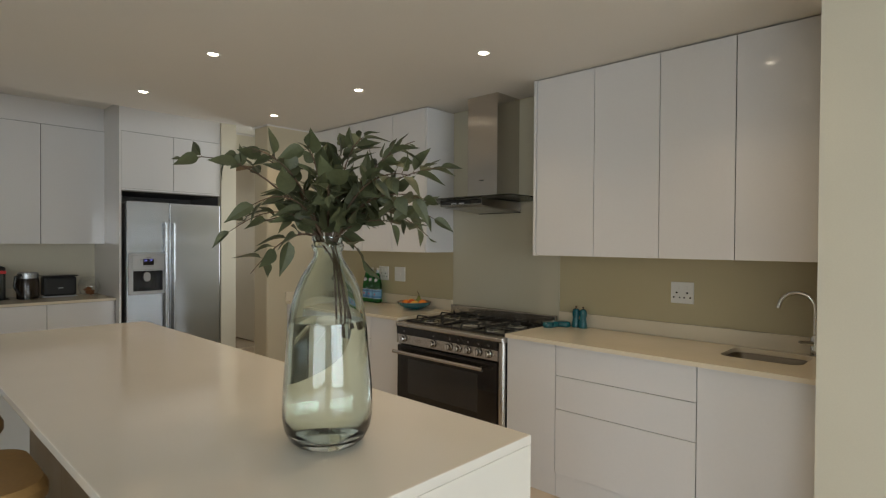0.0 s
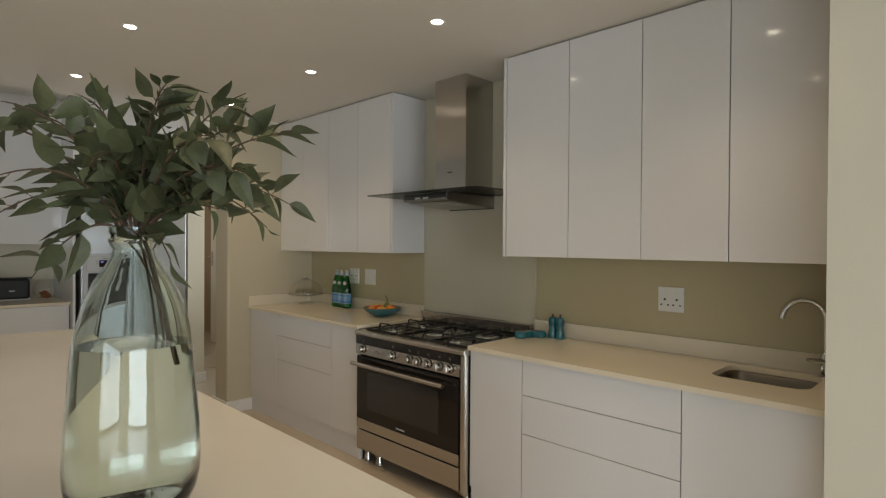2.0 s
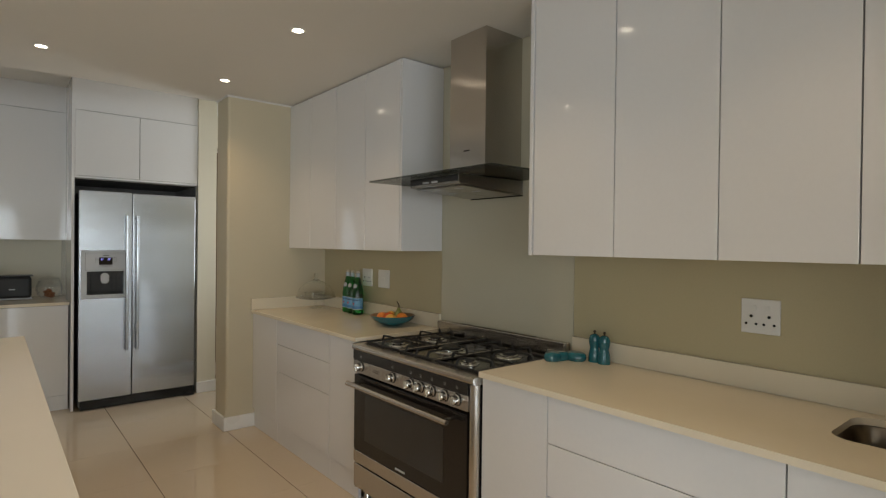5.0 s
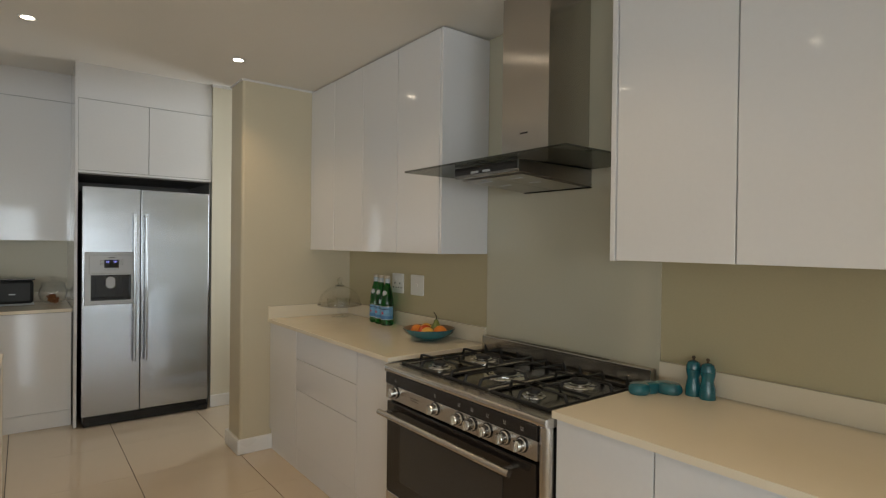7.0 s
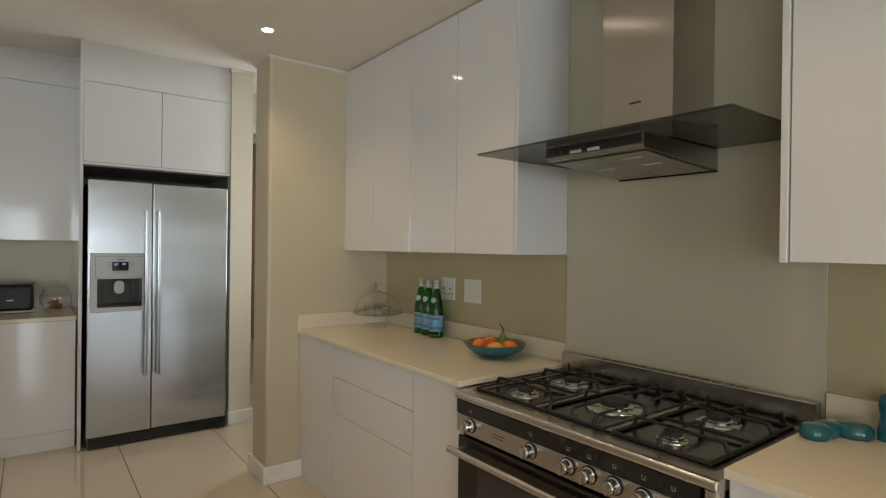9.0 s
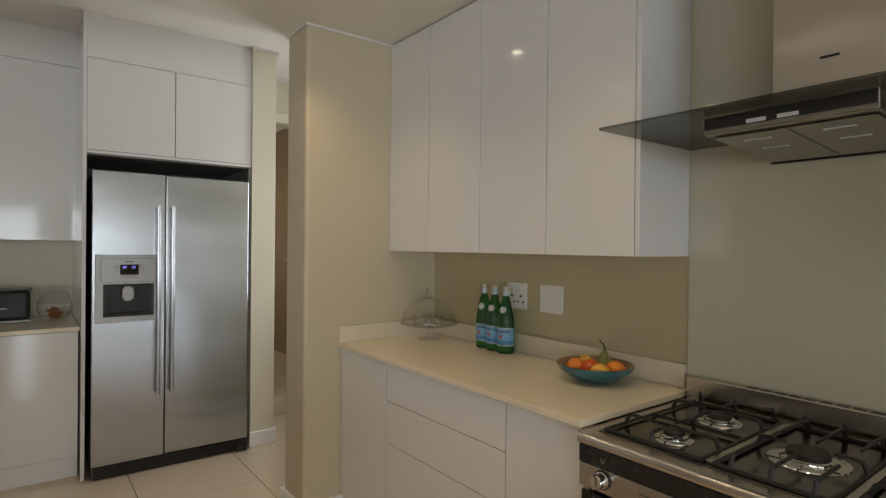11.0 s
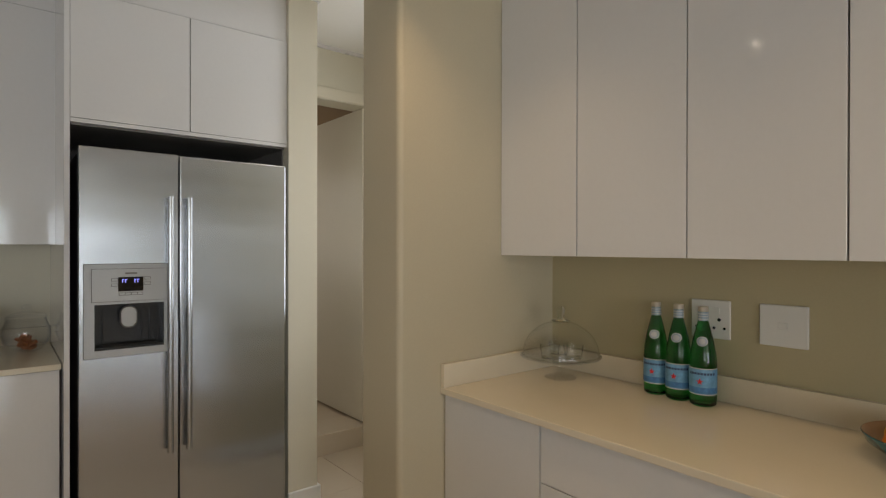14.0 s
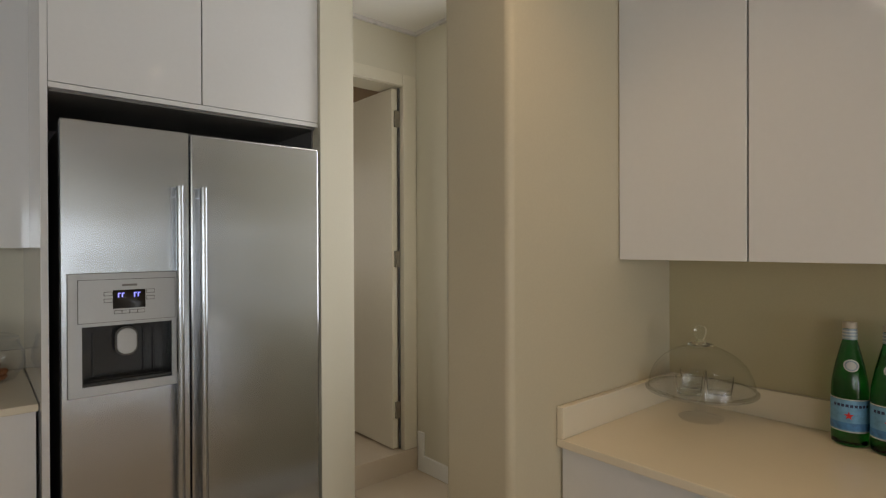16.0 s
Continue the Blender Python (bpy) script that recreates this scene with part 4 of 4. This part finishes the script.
# tips across the view (right is towards +x+y), up, and in depth
R, D = Vector((0.75, 0.66, 0)), Vector((-0.66, 0.75, 0))
BRANCHES = (
    (-0.45, 0.05, 0.76, 0.25, 9), (-0.25, -0.06, 0.56, 0.14, 9), (-0.28, 0.05, 0.77, 0.25, 10),
    (-0.18, -0.10, 0.76, 0.22, 11), (-0.05, -0.06, 0.77, 0.24, 12), (0.03, 0.09, 0.80, 0.26, 12), (0.12, -0.08, 0.79, 0.24, 12), (0.19, 0.12, 0.76, 0.22, 11),
    (0.26, -0.03, 0.79, 0.22, 12), (0.33, 0.02, 0.73, 0.18, 13), (0.29, -0.10, 0.64, 0.16, 13), (0.31, 0.07, 0.60, 0.16, 12), (0.26, -0.14, 0.69, 0.20, 13), (0.30, -0.02, 0.55, 0.16, 12),
    (-0.10, 0.20, 0.68, 0.2, 9), (0.05, -0.18, 0.64, 0.2, 11), (0.17, 0.20, 0.66, 0.2, 9), (-0.14, -0.17, 0.62, 0.16, 10),
    (0.0, 0.0, 0.68, 0.12, 10), (0.14, 0.0, 0.66, 0.12, 11), (-0.14, 0.02, 0.66, 0.12, 10), (0.22, -0.06, 0.58, 0.08, 11), (-0.2, 0.0, 0.58, 0.10, 9), (-0.22, 0.0, 0.45, 0.07, 8), (0.12, -0.06, 0.49, 0.05, 5),
)
for k, (a, b, z, lift, count) in enumerate(BRANCHES):
    tip = R * (a * (0.87 if a > 0 else 0.93)) + D * b + Vector((0, 0, z - 0.012))
    branch(tip, lift, (0.07 * math.cos(1.3 * k), 0.07 * math.sin(1.3 * k), rng.uniform(0.22, 0.31)), round(count * (1.0 if a > 0 else 0.85)), k % 5 == 1)
tagged(part("foliage", rest, M_LEAF, bunch), kind="stuff")

# ---- things on the worktops ----


def bottle(x, y, turn):
    t = thing("water_bottle", "green glass mineral water bottle with a blue label", "bottle", "water bottles by the socket", (x, y, TOP + 0.0005))
    out = [(0, 0), (0.034, 0.0), (0.039, 0.005), (0.040, 0.02), (0.040, 0.135), (0.038, 0.16), (0.031, 0.20), (0.022, 0.238), (0.0155, 0.262), (0.0145, 0.292), (0, 0.292)]
    part("glass_body", lathe(bmesh.new(), out, segments=32), M_GREEN, t)
    part("cap", lathe(bmesh.new(), [(0.0, 0.308), (0.0145, 0.308), (0.0155, 0.306), (0.0155, 0.2925), (0.0, 0.2925)], segments=24), M_CAP, t)
    for z in (0.268, 0.276, 0.284):
        part("foil_band", lathe(bmesh.new(), [(0.0164, z), (0.0163, z + 0.0025), (0.0159, z + 0.0025), (0.0160, z)], segments=24, closed=True), M_LABELW, t)
    part("neck_foil", lathe(bmesh.new(), [(0.0159, 0.264), (0.0153, 0.2915), (0.0150, 0.2915), (0.0155, 0.264)], segments=24, closed=True), M_FOIL, t)

    def wrap(name, a0, a1, z0, z1, r, material, parent, n=16):
        bm = bmesh.new()
        cols = []
        for k in range(n + 1):
            a = radians(a0 + (a1 - a0) * k / n)
            cols.append([bm.verts.new((q * math.cos(a), q * math.sin(a), z)) for q, z in ((r, z0), (r, z1), (r - 0.0002, z1), (r - 0.0002, z0))])
        for a, b in zip(cols, cols[1:]):
            for k in range(4):
                q = (k + 1) % 4
                bm.faces.new((a[k], b[k], b[q], a[q]))
        bmesh.ops.recalc_face_normals(bm, faces=bm.faces[:])
        return part(name, bm, material, parent)

    lab = wrap("label", turn - 100, turn + 100, 0.040, 0.116, 0.0405, M_LABEL, t)
    wrap("label_edge", turn - 100, turn + 100, 0.1165, 0.119, 0.0405, M_LABELW, lab)
    wrap("label_edge", turn - 100, turn + 100, 0.037, 0.0395, 0.0405, M_LABELW, lab)
    wrap("label_wave", turn - 100, turn + 100, 0.042, 0.060, 0.0408, M_WAVE, lab)
    for a in range(-52, 53, 13):
        wrap("print_bar", turn + a - 4.5, turn + a + 4.5, 0.099, 0.106, 0.0409, M_INK, lab, 3)
    st = bmesh.new()
    c = st.verts.new((0, 0.0415, 0))
    pts = [st.verts.new(((0.011 if k % 2 == 0 else 0.0045) * math.sin(math.pi * k / 5), 0.0413, (0.011 if k % 2 == 0 else 0.0045) * math.cos(math.pi * k / 5))) for k in range(10)]
    for k in range(10):
        st.faces.new((c, pts[k], pts[(k + 1) % 10]))
    bmesh.ops.rotate(st, verts=st.verts[:], matrix=Matrix.Rotation(radians(turn - 98), 3, "Z"))
    bmesh.ops.translate(st, verts=st.verts[:], vec=(0, 0, 0.078))
    part("star", st, M_STAR, lab)
    ov = bmesh.new()
    rim = bmesh.new()
    edge = []
    for k in range(24):
        c, q = math.cos(2 * math.pi * k / 24), math.sin(2 * math.pi * k / 24)
        row = []
        for f in (0.62, 0.82):
            z = 0.015 * f * q
            rr = 0.0315 - z * 0.21 + 0.0022
            ang = radians(turn) + 0.017 * f * c / rr
            row.append(rim.verts.new((rr * math.cos(ang), rr * math.sin(ang), 0.202 + z)))
        edge.append(row)
    for p, q in zip(edge, edge[1:] + edge[:1]):
        rim.faces.new((p[0], p[1], q[1], q[0]))
    part("neck_print", rim, M_FOIL, t)
    ring = []
    for k in range(20):
        a, z = 0.017 * math.cos(2 * math.pi * k / 20), 0.015 * math.sin(2 * math.pi * k / 20)
        rr = 0.0315 - z * 0.21 + 0.0012
        ang = radians(turn) + a / rr
        ring.append(ov.verts.new((rr * math.cos(ang), rr * math.sin(ang), 0.202 + z)))
    mid = ov.verts.new((0.0335 * math.cos(radians(turn)), 0.0335 * math.sin(radians(turn)), 0.202))
    for k in range(20):
        ov.faces.new((mid, ring[k], ring[(k + 1) % 20]))
    part("neck_label", ov, M_LABELW, t, "white oval neck label")
    return t


for x, y, a in ((-3.832, 3.352, -72), (-3.748, 3.342, -75), (-3.664, 3.335, -70)):
    bottle(x, y, a)

fb = thing("fruit_bowl", "shallow teal bowl holding fruit", "bowl", at=(-3.095, 3.245, TOP))
part("shell", lathe(bmesh.new(), [(0, 0.0), (0.055, 0.0), (0.063, 0.004), (0.10, 0.020), (0.130, 0.042), (0.139, 0.062), (0.1375, 0.064)], segments=48), M_TEAL, fb)
part("inside", lathe(bmesh.new(), [(0.1372, 0.0642), (0.134, 0.061), (0.125, 0.043), (0.096, 0.024), (0.058, 0.010), (0, 0.008)], segments=48), M_BOWLIN, fb, "tan glazed inside")


def fruit(name, label, material, x, y, z, r, squash=0.9):
    bm = lathe(bmesh.new(), [(r * math.sin(math.pi * k / 14), -r * squash * math.cos(math.pi * k / 14) + (-0.12 * r if k == 14 else 0)) for k in range(15)], segments=24)
    ob = part(name, bm, material)
    ob.location = (-3.095 + x, 3.245 + y, TOP + z - 0.006)
    ob.rotation_euler = (0.5 * math.sin(7 * x * 10), 0.4 * math.cos(y * 60), 0)
    return tagged(ob, label, "fruit", "fruit in the bowl")


fruit("orange", "ripe orange in the teal bowl", M_ORANGE, -0.058, -0.04, 0.052, 0.034)
fruit("apricot", "yellow-orange fruit in the teal bowl", M_YELLOW, -0.07, 0.03, 0.054, 0.033)
fruit("tomato", "red-orange fruit in the teal bowl", M_RED, 0.0, -0.025, 0.054, 0.037)
fruit("apricot", "yellow-orange fruit in the teal bowl", M_YELLOW, 0.058, -0.05, 0.054, 0.036, 0.8)
fruit("apricot", "yellow-orange fruit in the teal bowl", M_ORANGE, 0.078, 0.018, 0.058, 0.036, 0.85)
gd = part("pear", lathe(bmesh.new(), [(0, -0.035), (0.02, -0.033), (0.034, -0.018), (0.036, 0.0), (0.028, 0.02), (0.016, 0.038), (0.011, 0.052), (0.006, 0.058), (0, 0.058)], segments=24), M_PEAR)
tagged(gd, "small green pear with a long curled stalk", "fruit", "fruit in the bowl")
gd.location = (-3.085, 3.285, TOP + 0.050)
part("stalk", tube(bmesh.new(), [(0, 0, 0.055), (0.001, 0, 0.072), (-0.006, 0, 0.080), (-0.016, 0, 0.087), (-0.022, 0, 0.095)], [0.004, 0.003, 0.0028, 0.0025, 0.002], 8), M_STEM, gd)

cs = thing("cake_stand", "clear glass cake stand with a domed lid", "cake stand", at=(-4.168, 3.262, TOP + 0.0015))
part("plate_edge", lathe(bmesh.new(), [(0.147, 0.0795), (0.151, 0.083), (0.151, 0.088), (0.147, 0.088)], segments=48, closed=True), M_CLEAR, cs)
part("foot", lathe(bmesh.new(), [(0, 0.0), (0.058, 0.0), (0.06, 0.004), (0.03, 0.012), (0.013, 0.02), (0.012, 0.058), (0.017, 0.066), (0.03, 0.072), (0, 0.073)], segments=36), M_CLEAR, cs)
part("plate", lathe(bmesh.new(), [(0, 0.0735), (0.125, 0.0735), (0.148, 0.080), (0.150, 0.087), (0.146, 0.086), (0.125, 0.0785), (0, 0.0785)], segments=48), M_CLEAR, cs)
dome_o = [(0.142, 0.0875)] + [(0.142 * math.cos(a), 0.09 + 0.125 * math.sin(a)) for a in (radians(9 * k) for k in range(1, 10))] + [(0.012, 0.2155)]
dome = part("dome", lathe(bmesh.new(), dome_o + [(0.0, 0.2157)], segments=48), M_CLEAR, cs, "clear glass dome")
part("rim", lathe(bmesh.new(), [(0.1405, 0.0872), (0.1435, 0.0872), (0.1435, 0.091), (0.1405, 0.091)], segments=48, closed=True), M_RIM, dome)
part("knob", lathe(bmesh.new(), [(0, 0.2158), (0.033, 0.2135), (0.034, 0.217), (0.014, 0.222), (0.009, 0.230), (0.013, 0.240), (0.017, 0.252), (0.016, 0.262), (0.009, 0.269), (0, 0.270)], segments=20), M_RIM, dome)
for a in (0.3, 2.4, 4.5):
    part("inner_glass", lathe(bmesh.new(), [(0, 0.0795), (0.031, 0.0795), (0.037, 0.128), (0.0355, 0.128), (0.0295, 0.086), (0, 0.086)], 0.05 * math.cos(a), 0.05 * math.sin(a), 0, 20), M_RIM, cs, "small clear tumbler")

for x, y in ((-1.703, 3.358), (-1.650, 3.352)):
    ml = thing("pepper_mill", "teal glazed pepper mill", "mill", "teal salt and pepper mills", (x, y, TOP))
    part("body", lathe(bmesh.new(), [(0, 0), (0.026, 0), (0.027, 0.004), (0.025, 0.03), (0.021, 0.052), (0.019, 0.06), (0.023, 0.078), (0.0245, 0.09), (0, 0.09)], segments=28), M_TEAL, ml)
    part("head", lathe(bmesh.new(), [(0, 0.0905), (0.0235, 0.0905), (0.024, 0.10), (0.019, 0.115), (0.009, 0.121), (0, 0.121)], segments=28), M_TEAL, ml)
    part("finial", lathe(bmesh.new(), [(0, 0.1212), (0.004, 0.1212), (0.004, 0.126), (0.0065, 0.131), (0.004, 0.136), (0, 0.137)], segments=16), M_STEM, ml)

sr = bmesh.new()
for (cx, cy, rx, ry) in ((0.026, 0.042, 0.050, 0.040), (-0.028, -0.050, 0.036, 0.042), (-0.016, -0.002, 0.030, 0.045)):
    prof = [(0, 0.002), (0.85, 0.0), (0.97, 0.006), (1.0, 0.015), (0.95, 0.026), (0.82, 0.034), (0.6, 0.037), (0, 0.038)]
    b2 = lathe(bmesh.new(), prof, segments=32)
    bmesh.ops.scale(b2, vec=(rx, ry, 1), verts=b2.verts[:])
    bmesh.ops.translate(b2, verts=b2.verts[:], vec=(cx, cy, 0))
    tmp = bpy.data.meshes.new("tmp")
    b2.to_mesh(tmp)
    b2.free()
    sr.from_mesh(tmp)
    bpy.data.meshes.remove(tmp)
rest = part("spoon_rest", sr, M_TEAL)
tagged(rest, "teal glazed spoon rest lying beside the cooker", "spoon rest")
rest.location = (-1.798, 3.275, TOP)

# far counter
FT = 0.8745
ts = thing("toaster", "black long-slot toaster with a grey frame", "toaster", at=(-6.07, 1.46, FT))
part("body", boxes((-0.075, 0.075, -0.13, 0.13, 0.015, 0.195), bevel=0.022), M_MATT, ts)
part("frame", boxes((-0.06, 0.079, -0.134, 0.134, 0.004, 0.016), bevel=0.004), M_GREYP, ts)
part("top_plate", boxes((-0.07, 0.085, -0.14, 0.14, 0.1955, 0.205), bevel=0.003), M_DARK, ts)
part("badge", boxes((0.0752, 0.077, -0.02, 0.02, 0.085, 0.093)), M_GREYP, ts)
kt = thing("coffee_jug", "dark glass coffee jug with a steel collar", "jug", at=(-6.0, 1.215, FT))
part("jug", lathe(bmesh.new(), [(0, 0), (0.075, 0), (0.085, 0.01), (0.085, 0.15), (0.078, 0.19), (0, 0.19)], segments=32), M_JUG, kt)
part("collar", lathe(bmesh.new(), [(0.0, 0.1905), (0.0785, 0.1905), (0.080, 0.235), (0.07, 0.245), (0, 0.247)], segments=32), M_STEEL, kt)
part("handle", tube(bmesh.new(), [(0.05, -0.06, 0.22), (0.08, -0.10, 0.21), (0.085, -0.11, 0.12), (0.06, -0.065, 0.05)], 0.012), M_DARK, kt)
cm = thing("coffee_machine", "black coffee machine with a red light cap", "coffee machine", at=(-6.1, 0.93, FT))
part("body", boxes((-0.14, 0.10, -0.13, 0.13, 0, 0.30), bevel=0.02), M_BLACK, cm)
part("cap", boxes((-0.02, 0.106, -0.10, 0.131, 0.235, 0.262), bevel=0.004), M_STAR, cm, "red cap")
part("cable", tube(bmesh.new(), [(0.0, 0.13, 0.02), (0.06, 0.16, 0.006), (0.09, 0.13, 0.006), (0.10, 0.08, 0.006)], 0.004, 6), M_DARK, cm)
jr = thing("cookie_jar", "round clear glass jar holding brown biscuits", "jar", at=(-6.1, 1.715, FT + 0.0015))
jo = [(0, 0.0), (0.05, 0.0), (0.055, 0.006), (0.074, 0.04), (0.083, 0.075), (0.079, 0.11), (0.066, 0.145), (0.07, 0.158)]
ji = [(0.067, 0.158), (0.063, 0.145), (0.076, 0.11), (0.080, 0.075), (0.071, 0.041), (0.05, 0.009), (0, 0.007)]
part("glass_body", lathe(bmesh.new(), [(1.18 * r, 0.98 * z) for r, z in jo + ji], segments=40), M_CLEAR, jr)
lid = part("lid", lathe(bmesh.new(), [(0, 0.165), (0.06, 0.163), (0.076, 0.1595), (0.077, 0.164), (0.05, 0.176), (0.014, 0.183), (0.01, 0.192), (0.02, 0.202), (0.02, 0.212), (0, 0.216)], segments=40), M_CLEAR, jr)
bk = bmesh.new()
for k in range(16):
    a, rr = rng.uniform(0, 6.28), rng.uniform(0.0, 0.035)
    z = 0.016 + 0.0035 * k
    b2 = Matrix.Translation((rr * math.cos(a), rr * math.sin(a), z)) @ Euler((rng.uniform(-0.6, 0.6), rng.uniform(-0.6, 0.6), rng.uniform(0, 3))).to_matrix().to_4x4()
    bmesh.ops.create_cone(bk, cap_ends=True, segments=10, radius1=0.020, radius2=0.018, depth=0.012, matrix=b2)
tagged(part("biscuits", bk, M_COOKIE), "brown biscuits inside the glass jar", "biscuits", kind="stuff").location = (-6.1, 1.715, FT)

# ---- floor tiles ----
tile_mesh = mesh_of("tile", boxes((0.0005, 0.5995, 0.002, 0.598, -0.02, 0.0), bevel=0.0005), M_TILE)
for i in range(-1, 21):
    for j in range(14):
        x, y = -6.175 + 0.6 * i, -4.55 + 0.6 * j
        if x > 6.0:
            continue
        tl = new("tile", tile_mesh)
        tl.parent = floor
        tl.location = (x, y, 0)
